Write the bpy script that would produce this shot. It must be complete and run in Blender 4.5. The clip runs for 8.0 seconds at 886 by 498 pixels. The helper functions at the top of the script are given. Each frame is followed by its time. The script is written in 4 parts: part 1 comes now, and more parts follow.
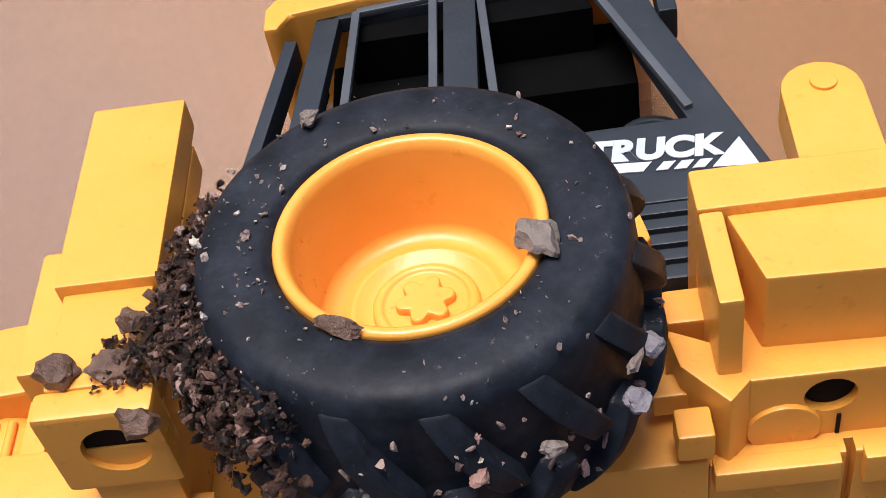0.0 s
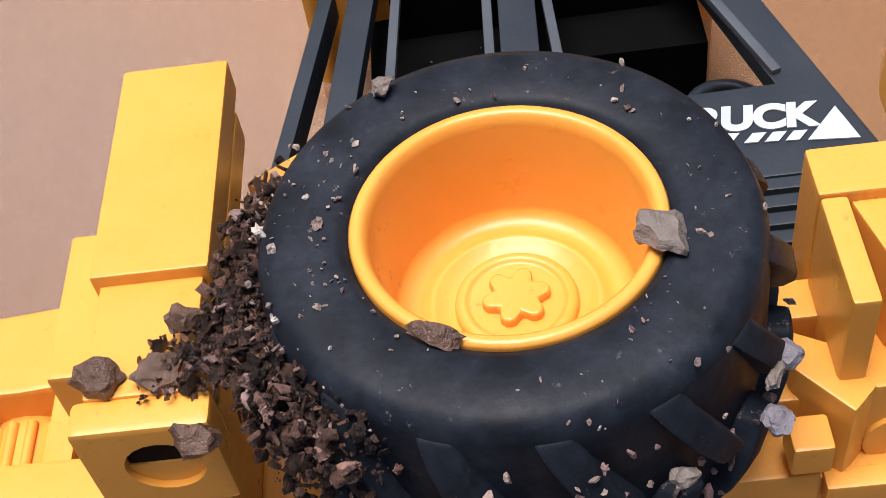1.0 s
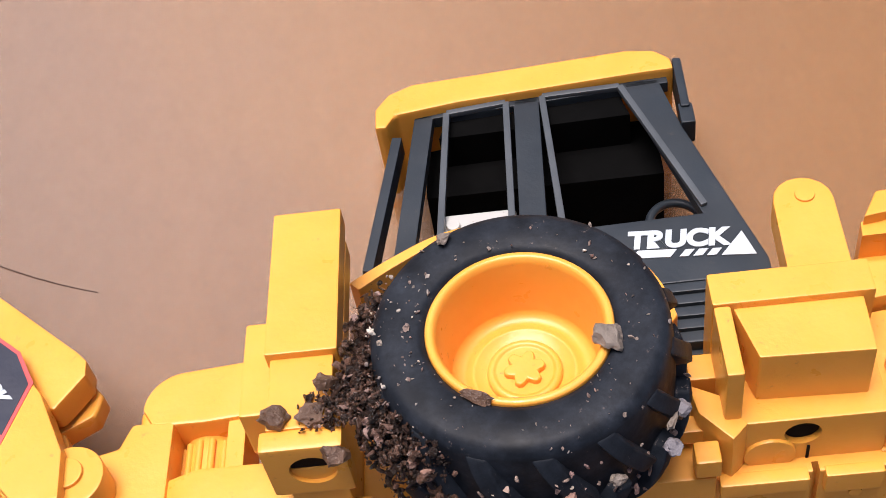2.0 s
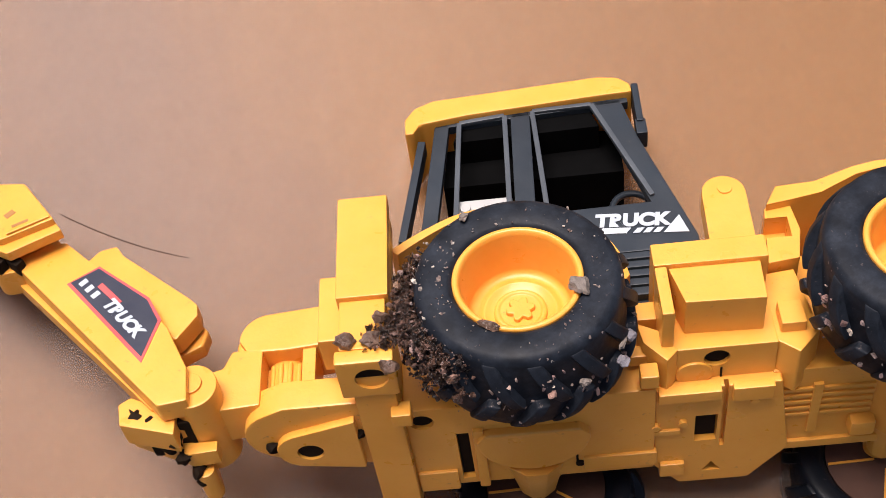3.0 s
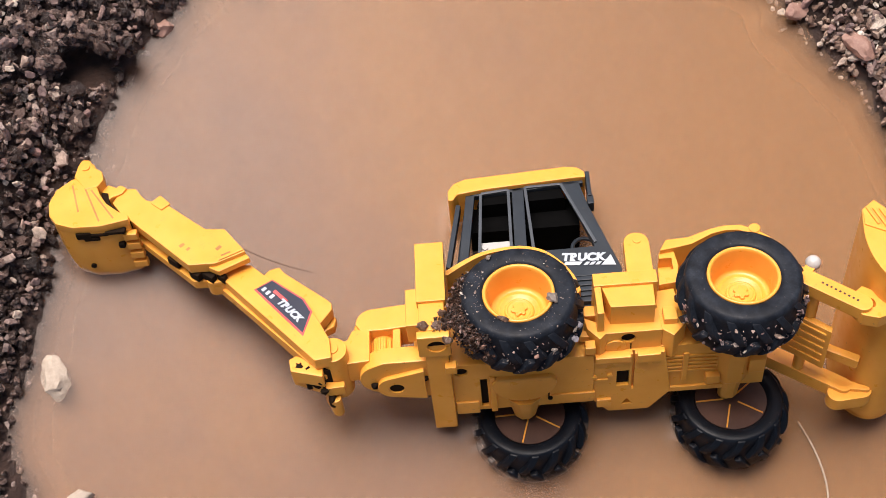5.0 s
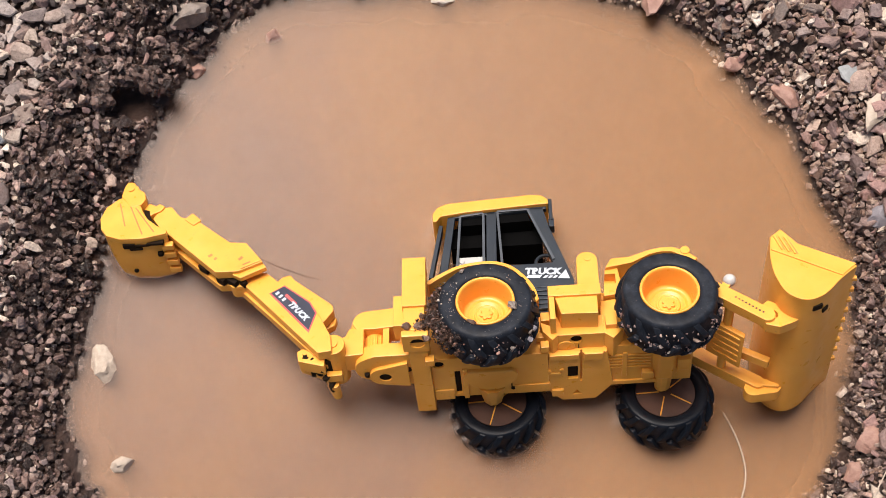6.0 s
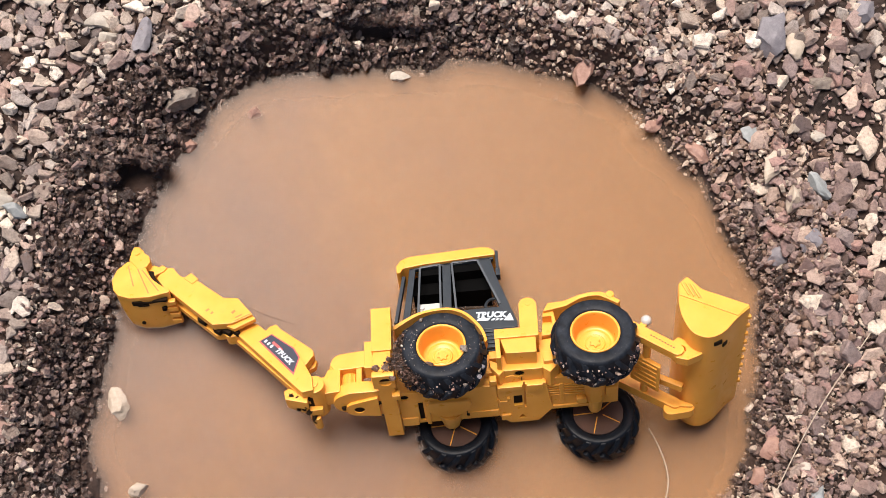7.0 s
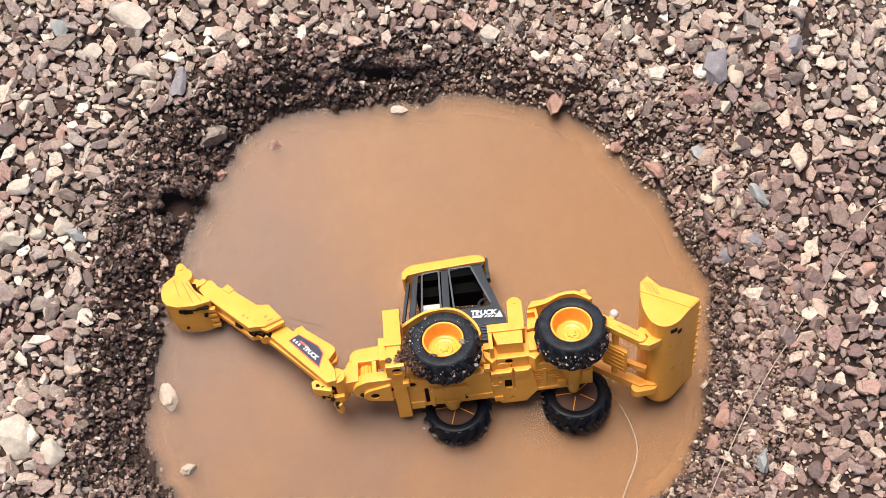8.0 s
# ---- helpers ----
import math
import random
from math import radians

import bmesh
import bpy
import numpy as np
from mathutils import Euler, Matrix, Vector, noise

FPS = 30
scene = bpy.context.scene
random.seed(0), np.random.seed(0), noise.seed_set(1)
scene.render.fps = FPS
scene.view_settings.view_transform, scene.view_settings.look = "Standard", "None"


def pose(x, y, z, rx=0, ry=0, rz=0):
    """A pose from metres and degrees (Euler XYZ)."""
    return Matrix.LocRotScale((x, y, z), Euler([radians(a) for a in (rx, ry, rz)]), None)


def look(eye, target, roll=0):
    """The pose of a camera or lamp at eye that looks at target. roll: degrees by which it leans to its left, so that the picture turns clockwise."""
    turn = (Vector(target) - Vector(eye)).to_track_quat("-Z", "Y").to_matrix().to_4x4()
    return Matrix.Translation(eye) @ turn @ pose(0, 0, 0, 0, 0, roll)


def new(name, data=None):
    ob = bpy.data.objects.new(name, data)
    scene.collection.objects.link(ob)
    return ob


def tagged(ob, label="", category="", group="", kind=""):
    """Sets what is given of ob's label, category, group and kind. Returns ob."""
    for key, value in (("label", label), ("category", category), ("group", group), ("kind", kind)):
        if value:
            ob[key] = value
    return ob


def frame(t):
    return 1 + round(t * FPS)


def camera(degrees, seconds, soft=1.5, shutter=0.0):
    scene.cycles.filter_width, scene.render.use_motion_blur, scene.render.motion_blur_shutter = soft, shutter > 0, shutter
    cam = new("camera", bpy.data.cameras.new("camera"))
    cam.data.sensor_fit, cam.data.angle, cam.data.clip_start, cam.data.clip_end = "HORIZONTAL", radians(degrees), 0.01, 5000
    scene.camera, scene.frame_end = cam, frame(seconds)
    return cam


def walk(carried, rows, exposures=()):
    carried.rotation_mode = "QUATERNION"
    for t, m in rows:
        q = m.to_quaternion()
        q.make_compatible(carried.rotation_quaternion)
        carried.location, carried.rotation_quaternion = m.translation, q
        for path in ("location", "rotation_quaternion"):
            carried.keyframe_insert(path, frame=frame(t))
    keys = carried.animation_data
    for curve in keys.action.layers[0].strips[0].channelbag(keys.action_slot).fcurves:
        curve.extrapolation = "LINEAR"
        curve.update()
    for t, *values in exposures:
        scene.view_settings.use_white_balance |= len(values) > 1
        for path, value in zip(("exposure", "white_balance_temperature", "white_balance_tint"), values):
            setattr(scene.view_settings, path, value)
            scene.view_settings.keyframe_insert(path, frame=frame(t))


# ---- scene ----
from mathutils import kdtree

MM = 0.001
WATER = -0.017
cam = camera(38.0, 8.0, soft=0.8)
PATH = [
    (0.0, 0.0055, -0.0474, 0.1957, 19.04, 0.93, -0.33),
    (0.5, -0.0045, -0.0369, 0.1843, 17.83, -0.11, -1.42),
    (1.0, -0.0077, -0.0371, 0.1801, 16.53, -0.68, -0.41),
    (1.5, -0.0109, -0.0390, 0.2198, 17.47, 0.13, 0.59),
    (1.7, -0.0092, -0.0422, 0.2386, 16.57, 0.61, -0.01),
    (2.8, -0.0194, -0.0647, 0.3315, 16.20, -1.00, 0.73),
    (3.0, -0.0207, -0.0745, 0.3489, 15.95, -0.84, 0.36),
    (3.5, -0.0343, -0.0861, 0.4105, 15.91, -0.99, 0.24),
    (4.0, -0.0352, -0.0967, 0.4626, 15.77, -1.24, 0.32),
    (4.2, -0.0413, -0.0992, 0.4843, 15.40, -2.42, 0.44),
    (5.3, -0.0518, -0.1281, 0.6186, 14.95, -2.41, 1.39),
    (5.5, -0.0476, -0.1305, 0.6380, 14.91, -2.14, 2.07),
    (6.0, -0.0378, -0.1438, 0.7034, 14.84, -1.94, 2.10),
    (6.5, -0.0253, -0.1266, 0.7689, 13.66, -1.86, 1.83),
    (7.0, -0.0294, -0.1322, 0.8348, 13.99, -2.32, 0.24),
    (7.5, -0.0376, -0.1406, 0.9103, 14.07, -2.99, -0.88),
    (8.0, -0.0479, -0.1577, 0.9830, 13.82, -2.73, -1.53),
]
walk(cam, [(t, pose(x, y, z, rx, ry, rz)) for t, x, y, z, rx, ry, rz in PATH],
     [(0.0, 0.40, 6000, 19), (1.0, 0.40, 6000, 18), (1.6, 0.46, 6150, 19), (3.0, 0.46, 6350, 20), (5.5, 0.48, 6500, 17), (8.0, 0.62, 6550, 14)])

# ---- light: bright overcast sky, soft sun from behind the far bank ----
world = bpy.data.worlds.new("sky")
scene.world = world
world.use_nodes = True
wn = world.node_tree
sky = wn.nodes.new("ShaderNodeTexSky")
sky.sky_type = "NISHITA"
sky.sun_disc = False
SUN_FROM = Vector((-0.26, 0.42, 1.0)).normalized()
sky.sun_elevation = math.asin(SUN_FROM.z)
sky.sun_rotation = math.atan2(SUN_FROM.x, SUN_FROM.y)
sky.dust_density = 4.0
wn.links.new(sky.outputs[0], wn.nodes["Background"].inputs[0])
wn.nodes["Background"].inputs[1].default_value = 0.085
sun_data = bpy.data.lights.new("sun", "SUN")
sun_data.energy = 4.1
sun_data.angle = radians(34)
sun_data.color = (1.0, 0.94, 0.85)
sun = new("sun", sun_data)
sun.matrix_world = look(SUN_FROM * 10, (0, 0, 0))


# ---- materials ----
def material(name):
    m = bpy.data.materials.new(name)
    m.use_nodes = True
    t = m.node_tree
    return m, t, t.nodes["Principled BSDF"]


def node(t, kind, **inputs):
    n = t.nodes.new(kind)
    for k, v in inputs.items():
        n.inputs[k.replace("_", " ")].default_value = v
    return n


def ramp(t, fac, stops):
    n = t.nodes.new("ShaderNodeValToRGB")
    els = n.color_ramp.elements
    while len(els) < len(stops):
        els.new(0.5)
    for e, (p, c) in zip(els, stops):
        e.position, e.color = p, (*c, 1)
    t.links.new(fac, n.inputs[0])
    return n.outputs[0]


def bump(t, bsdf, height, strength, distance):
    b = node(t, "ShaderNodeBump", Strength=strength, Distance=distance)
    t.links.new(height, b.inputs["Height"])
    t.links.new(b.outputs[0], bsdf.inputs["Normal"])


def mix(t, fac, a, b):
    n = t.nodes.new("ShaderNodeMix")
    n.data_type = "RGBA"
    for sock, v in ((0, fac), (6, a), (7, b)):
        if isinstance(v, (int, float)):
            n.inputs[sock].default_value = v
        elif isinstance(v, tuple):
            n.inputs[sock].default_value = (*v, 1)
        else:
            t.links.new(v, n.inputs[sock])
    return n.outputs[2]


def coords(t):
    return t.nodes.new("ShaderNodeTexCoord").outputs["Object"]


def noise_tex(t, scale, detail=4.0, rough=0.55, co=None):
    n = node(t, "ShaderNodeTexNoise", Scale=scale, Detail=detail, Roughness=rough)
    t.links.new(co or coords(t), n.inputs["Vector"])
    return n.outputs["Fac"]


def plastic(name, low, high, rough, dirt, dirt_amount=0.5, sss=0.0, gloss=0.5):
    """Moulded plastic: slight tone shifts, fine grain, specks of dried mud."""
    m, t, b = material(name)
    tone = ramp(t, noise_tex(t, 60), ((0.3, low), (0.7, high)))
    specks = ramp(t, noise_tex(t, 420, 6, 0.7), ((0.62, (0, 0, 0)), (0.72, (1, 1, 1))))
    area = ramp(t, noise_tex(t, 45, 3), ((0.44, (0, 0, 0)), (0.66, (dirt_amount,) * 3)))
    mask = t.nodes.new("ShaderNodeMath")
    mask.operation = "MULTIPLY"
    t.links.new(specks, mask.inputs[0])
    t.links.new(area, mask.inputs[1])
    t.links.new(mix(t, mask.outputs[0], tone, dirt), b.inputs["Base Color"])
    t.links.new(ramp(t, noise_tex(t, 150), ((0.3, (rough - 0.06,) * 3), (0.7, (rough + 0.1,) * 3))), b.inputs["Roughness"])
    b.inputs["Specular IOR Level"].default_value = gloss
    b.inputs["Subsurface Weight"].default_value = sss
    b.inputs["Subsurface Radius"].default_value = (0.004, 0.002, 0.0005)
    bump(t, b, noise_tex(t, 900, 3), 0.12, 0.0004)
    return m


YELLOW = plastic("yellow_plastic", (0.72, 0.312, 0.036), (0.78, 0.358, 0.056), 0.32, (0.16, 0.09, 0.05), 0.75, 0.12, 0.42)
BLACK = plastic("black_plastic", (0.013, 0.0175, 0.022), (0.022, 0.029, 0.036), 0.38, (0.14, 0.10, 0.07), 0.4, 0.0, 0.38)


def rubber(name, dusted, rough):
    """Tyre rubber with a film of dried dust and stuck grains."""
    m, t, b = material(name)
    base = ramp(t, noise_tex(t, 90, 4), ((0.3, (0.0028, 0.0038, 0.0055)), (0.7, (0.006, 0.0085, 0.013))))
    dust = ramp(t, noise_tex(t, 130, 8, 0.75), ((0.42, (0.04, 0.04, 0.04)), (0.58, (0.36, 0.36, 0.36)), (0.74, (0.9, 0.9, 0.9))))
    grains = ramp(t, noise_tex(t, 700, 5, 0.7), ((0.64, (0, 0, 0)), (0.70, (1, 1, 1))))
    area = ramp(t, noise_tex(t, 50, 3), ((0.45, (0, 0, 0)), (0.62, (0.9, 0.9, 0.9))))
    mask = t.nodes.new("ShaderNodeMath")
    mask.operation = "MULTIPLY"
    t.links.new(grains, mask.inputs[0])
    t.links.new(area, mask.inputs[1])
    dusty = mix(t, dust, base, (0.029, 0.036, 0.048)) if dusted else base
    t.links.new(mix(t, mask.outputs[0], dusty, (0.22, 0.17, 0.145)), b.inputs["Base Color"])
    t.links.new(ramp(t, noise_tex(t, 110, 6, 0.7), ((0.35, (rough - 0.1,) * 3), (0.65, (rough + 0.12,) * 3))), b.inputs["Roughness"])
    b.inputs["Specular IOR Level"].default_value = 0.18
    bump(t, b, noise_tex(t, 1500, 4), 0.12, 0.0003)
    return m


RUBBER = rubber("tyre_rubber", True, 0.54)
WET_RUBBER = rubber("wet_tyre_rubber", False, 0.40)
DARK_AMBER = plastic("dark_amber_plastic", (0.30, 0.13, 0.03), (0.42, 0.20, 0.045), 0.5, (0.1, 0.06, 0.03), 0.8)
WHITE = plastic("white_print", (0.36, 0.41, 0.45), (0.52, 0.56, 0.58), 0.5, (0.12, 0.12, 0.12), 0.9)
CLEAR_GREY = plastic("pale_plastic", (0.36, 0.36, 0.34), (0.46, 0.45, 0.42), 0.4, (0.3, 0.2, 0.12), 0.5)
NAVY = plastic("navy_print", (0.02, 0.022, 0.035), (0.03, 0.034, 0.05), 0.35, (0.2, 0.12, 0.08), 0.4)
RED = plastic("red_print", (0.5, 0.06, 0.06), (0.6, 0.09, 0.08), 0.4, (0.2, 0.12, 0.08), 0.3)
TRIM = plastic("grey_trim", (0.045, 0.052, 0.058), (0.07, 0.08, 0.088), 0.35, (0.14, 0.10, 0.07), 0.4, 0.0, 0.5)
# almost no albedo or gloss: paints the shade inside the cab
CAB_SHADE = plastic("matt_black_cab_shade", (0.002, 0.002, 0.002), (0.004, 0.004, 0.004), 0.8, (0.01, 0.01, 0.01), 0.2, 0.0, 0.02)
# near-black: paints the shade in holes and gaps; also colours seams and mud
SHADE_AND_MUD = plastic("hole_shade_and_mud", (0.008, 0.005, 0.003), (0.02, 0.011, 0.005), 0.8, (0.03, 0.02, 0.01), 0.5, 0.0, 0.1)


def stone_material(name, tones, wet, soil=(0.20, 0.12, 0.085), relief=0.9):
    """Crushed rock: one tone a stone, mottled, with mud on part of it."""
    m, t, b = material(name)
    g = t.nodes.new("ShaderNodeNewGeometry")
    base = ramp(t, g.outputs["Random Per Island"], tones)
    grain = ramp(t, noise_tex(t, 420, 6, 0.75), ((0.30, (0.35, 0.32, 0.31)), (0.5, (0.95, 0.93, 0.92)), (0.70, (1.4, 1.38, 1.35))))
    n = t.nodes.new("ShaderNodeMix")
    n.data_type, n.blend_type = "RGBA", "MULTIPLY"
    n.inputs[0].default_value = 0.8
    t.links.new(base, n.inputs[6])
    t.links.new(grain, n.inputs[7])
    mud = ramp(t, noise_tex(t, 75, 5, 0.65), ((0.50, (0, 0, 0)), (0.72, (0.6, 0.6, 0.6))))
    t.links.new(mix(t, mud, n.outputs[2], soil), b.inputs["Base Color"])
    t.links.new(ramp(t, noise_tex(t, 230, 4), ((0.35, (wet - 0.1,) * 3), (0.65, (wet + 0.15,) * 3))), b.inputs["Roughness"])
    bump(t, b, noise_tex(t, 620, 6, 0.75), relief, 0.0018)
    return m


GRAVEL = stone_material("crushed_stone", (
    (0.0, (0.12, 0.095, 0.088)), (0.12, (0.40, 0.33, 0.27)), (0.24, (0.24, 0.155, 0.135)), (0.36, (0.60, 0.50, 0.40)),
    (0.50, (0.25, 0.20, 0.185)), (0.62, (0.72, 0.62, 0.50)), (0.74, (0.40, 0.26, 0.215)), (0.86, (0.34, 0.285, 0.26)), (1.0, (0.88, 0.79, 0.66))), 0.5, (0.16, 0.095, 0.07))
BROWN_GRAVEL = stone_material("brown_crushed_stone", (
    (0.0, (0.101, 0.074, 0.070)), (0.18, (0.324, 0.230, 0.196)), (0.34, (0.203, 0.135, 0.124)), (0.50, (0.486, 0.365, 0.290)),
    (0.64, (0.257, 0.203, 0.189)), (0.78, (0.378, 0.223, 0.189)), (0.90, (0.621, 0.499, 0.392)), (1.0, (0.66, 0.57, 0.46))), 0.45, (0.135, 0.078, 0.058))
CRUMB = stone_material("wet_soil_crumbs", (
    (0.0, (0.018, 0.013, 0.011)), (0.35, (0.060, 0.040, 0.032)), (0.65, (0.130, 0.085, 0.068)), (0.88, (0.25, 0.17, 0.14)), (1.0, (0.46, 0.36, 0.30))), 0.27, (0.070, 0.042, 0.032))
SANDY = stone_material("sandy_grit", (
    (0.0, (0.10, 0.062, 0.045)), (0.35, (0.24, 0.155, 0.112)), (0.7, (0.40, 0.285, 0.215)), (1.0, (0.66, 0.55, 0.44))), 0.42, (0.20, 0.115, 0.078))
DEBRIS = stone_material("wet_mud_flakes", (
    (0.0, (0.010, 0.006, 0.004)), (0.4, (0.036, 0.019, 0.012)), (0.75, (0.105, 0.055, 0.035)), (0.93, (0.20, 0.11, 0.080)), (1.0, (0.46, 0.32, 0.28))), 0.20, (0.040, 0.020, 0.012))


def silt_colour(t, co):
    """Orange clay colour of the water, darker and greyer towards the digging arm."""
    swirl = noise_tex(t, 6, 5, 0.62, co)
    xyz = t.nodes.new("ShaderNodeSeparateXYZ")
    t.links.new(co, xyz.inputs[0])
    tone_shift = t.nodes.new("ShaderNodeMath")
    tone_shift.operation = "MULTIPLY_ADD"
    tone_shift.inputs[1].default_value = -0.9
    t.links.new(xyz.outputs[0], tone_shift.inputs[0])
    t.links.new(swirl, tone_shift.inputs[2])
    return ramp(t, tone_shift.outputs[0], ((0.30, (0.425, 0.224, 0.096)), (0.50, (0.400, 0.215, 0.100)), (0.62, (0.345, 0.192, 0.108)), (0.72, (0.312, 0.184, 0.116)), (0.84, (0.235, 0.146, 0.102))))


def ground_material():
    m, t, b = material("muddy_ground")
    co = coords(t)
    big = ramp(t, noise_tex(t, 14, 6, 0.65, co), ((0.3, (0.022, 0.013, 0.009)), (0.55, (0.062, 0.035, 0.025)), (0.75, (0.12, 0.070, 0.052))))
    fine = ramp(t, noise_tex(t, 240, 6, 0.7, co), ((0.35, (0.4, 0.4, 0.4)), (0.7, (1.3, 1.25, 1.2))))
    n = t.nodes.new("ShaderNodeMix")
    n.data_type, n.blend_type = "RGBA", "MULTIPLY"
    n.inputs[0].default_value = 0.7
    t.links.new(big, n.inputs[6])
    t.links.new(fine, n.inputs[7])
    # further out the soil is covered with gravel
    cells = node(t, "ShaderNodeTexVoronoi", Scale=110.0)
    t.links.new(co, cells.inputs["Vector"])
    pale = ramp(t, cells.outputs["Color"], ((0.1, (0.14, 0.12, 0.115)), (0.4, (0.36, 0.30, 0.25)), (0.7, (0.24, 0.19, 0.17)), (0.95, (0.55, 0.48, 0.39))))
    gaps = ramp(t, cells.outputs["Distance"], ((0.35, (1, 1, 1)), (0.75, (0.25, 0.22, 0.2))))
    g = t.nodes.new("ShaderNodeMix")
    g.data_type, g.blend_type = "RGBA", "MULTIPLY"
    g.inputs[0].default_value = 1.0
    t.links.new(pale, g.inputs[6])
    t.links.new(gaps, g.inputs[7])
    far = t.nodes.new("ShaderNodeVectorMath")
    far.operation = "LENGTH"
    t.links.new(co, far.inputs[0])
    cover = ramp(t, far.outputs["Value"], ((0.40, (0, 0, 0)), (0.52, (1, 1, 1))))
    xyz = t.nodes.new("ShaderNodeSeparateXYZ")
    t.links.new(co, xyz.inputs[0])
    level = t.nodes.new("ShaderNodeMapRange")
    for k, v in enumerate((WATER - 0.002, WATER - 0.018, 0.0, 1.0)):
        level.inputs[k + 1].default_value = v
    t.links.new(xyz.outputs[2], level.inputs[0])
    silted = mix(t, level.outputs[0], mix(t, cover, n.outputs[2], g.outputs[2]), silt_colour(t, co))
    t.links.new(silted, b.inputs["Base Color"])
    b.inputs["Roughness"].default_value = 0.5
    dry = t.nodes.new("ShaderNodeMath")
    dry.operation = "MULTIPLY_ADD"
    dry.inputs[1].default_value, dry.inputs[2].default_value = -0.9, 0.9
    t.links.new(level.outputs[0], dry.inputs[0])
    bump(t, b, noise_tex(t, 260, 8, 0.75, co), 0.9, 0.004)
    t.links.new(dry.outputs[0], [k for k in t.nodes if k.bl_idname == "ShaderNodeBump"][-1].inputs["Strength"])
    return m


def silt_layer(name, opacity):
    """Suspended clay: part of the light passes, the rest is scattered."""
    m, t, b = material(name)
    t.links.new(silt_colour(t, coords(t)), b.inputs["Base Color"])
    b.inputs["Roughness"].default_value = 0.9
    b.inputs["Specular IOR Level"].default_value = 0.0
    b.inputs["Alpha"].default_value = opacity
    return m


def water_surface():
    """The skin of the puddle: nearly clear, with a soft reflection of the sky."""
    m, t, b = material("water_surface")
    co = coords(t)
    t.nodes.remove(b)
    clear = t.nodes.new("ShaderNodeBsdfTransparent")
    clay = t.nodes.new("ShaderNodeBsdfDiffuse")
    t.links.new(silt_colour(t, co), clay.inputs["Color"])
    body = t.nodes.new("ShaderNodeMixShader")
    body.inputs[0].default_value = 0.14
    t.links.new(clear.outputs[0], body.inputs[1])
    t.links.new(clay.outputs[0], body.inputs[2])
    ripple = node(t, "ShaderNodeBump", Strength=0.05, Distance=0.002)
    t.links.new(noise_tex(t, 32, 2, 0.5, co), ripple.inputs["Height"])
    shine = node(t, "ShaderNodeBsdfGlossy", Roughness=0.42)
    edge = node(t, "ShaderNodeFresnel", IOR=1.33)
    for n in (shine, edge):
        t.links.new(ripple.outputs[0], n.inputs["Normal"])
    both = t.nodes.new("ShaderNodeMixShader")
    t.links.new(edge.outputs[0], both.inputs[0])
    t.links.new(body.outputs[0], both.inputs[1])
    t.links.new(shine.outputs[0], both.inputs[2])
    t.links.new(both.outputs[0], t.nodes["Material Output"].inputs["Surface"])
    return m


GROUND = ground_material()
# dark brown: dish silt with the toy's shade in its colour; also arm print
SHADED_MUD_AND_PRINT = plastic("shaded_mud_and_print", (0.035, 0.014, 0.008), (0.075, 0.032, 0.018), 0.5, (0.1, 0.06, 0.04), 0.5)


# ---- mesh helpers (millimetres; z is the toy's sideways axis) ----
def box(bm, x0, x1, y0, y1, z0, z1):
    v = [bm.verts.new((x, y, z)) for z in (z0, z1) for x, y in ((x0, y0), (x1, y0), (x1, y1), (x0, y1))]
    for f in ((3, 2, 1, 0), (4, 5, 6, 7), (0, 1, 5, 4), (1, 2, 6, 5), (2, 3, 7, 6), (3, 0, 4, 7)):
        bm.faces.new([v[i] for i in f])
    return bm


def prism(bm, pts, z0, z1):
    """A flat outline, counter-clockwise in x and y, given a thickness along z."""
    lo = [bm.verts.new((x, y, z0)) for x, y in pts]
    hi = [bm.verts.new((x, y, z1)) for x, y in pts]
    n = len(pts)
    bm.faces.new(lo[::-1])
    bm.faces.new(hi)
    for i in range(n):
        bm.faces.new((lo[i], lo[(i + 1) % n], hi[(i + 1) % n], hi[i]))
    return bm


def prism_y(bm, pts, y0, y1):
    """A flat outline in x and z given a thickness along y."""
    lo = [bm.verts.new((x, y0, z)) for x, z in pts]
    hi = [bm.verts.new((x, y1, z)) for x, z in pts]
    n = len(pts)
    bm.faces.new(lo)
    bm.faces.new(hi[::-1])
    for i in range(n):
        bm.faces.new((lo[i], hi[i], hi[(i + 1) % n], lo[(i + 1) % n]))
    return bm


def slab(bm, a, b, width, z0, z1):
    """A straight bar from a to b in the x-y plane."""
    d = (Vector(b) - Vector(a)).normalized() * width / 2
    n = Vector((-d.y, d.x))
    return prism(bm, [Vector(a) - n, Vector(b) - n, Vector(b) + n, Vector(a) + n], z0, z1)


def arc(cx, cy, r, a0, a1, n=10):
    return [(cx + r * math.cos(radians(a0 + (a1 - a0) * i / n)), cy + r * math.sin(radians(a0 + (a1 - a0) * i / n))) for i in range(n + 1)]


def rounded(pts, n=4):
    """A smooth line through points."""
    ext = [pts[0]] + list(pts) + [pts[-1]]
    out = []
    for a, b, c, d in zip(ext, ext[1:], ext[2:], ext[3:]):
        for k in range(n):
            s = k / n
            out.append(tuple(0.5 * (2 * b[i] + (c[i] - a[i]) * s + (2 * a[i] - 5 * b[i] + 4 * c[i] - d[i]) * s * s + (3 * b[i] - a[i] - 3 * c[i] + d[i]) * s ** 3) for i in (0, 1)))
    return out + [tuple(pts[-1])]


def capsule(a, b, ra, rb=None, n=8):
    """Outline of a bar with round ends."""
    rb = rb or ra
    d = math.degrees(math.atan2(b[1] - a[1], b[0] - a[0]))
    return arc(*b, rb, d - 90, d + 90, n) + arc(*a, ra, d + 90, d + 270, n)


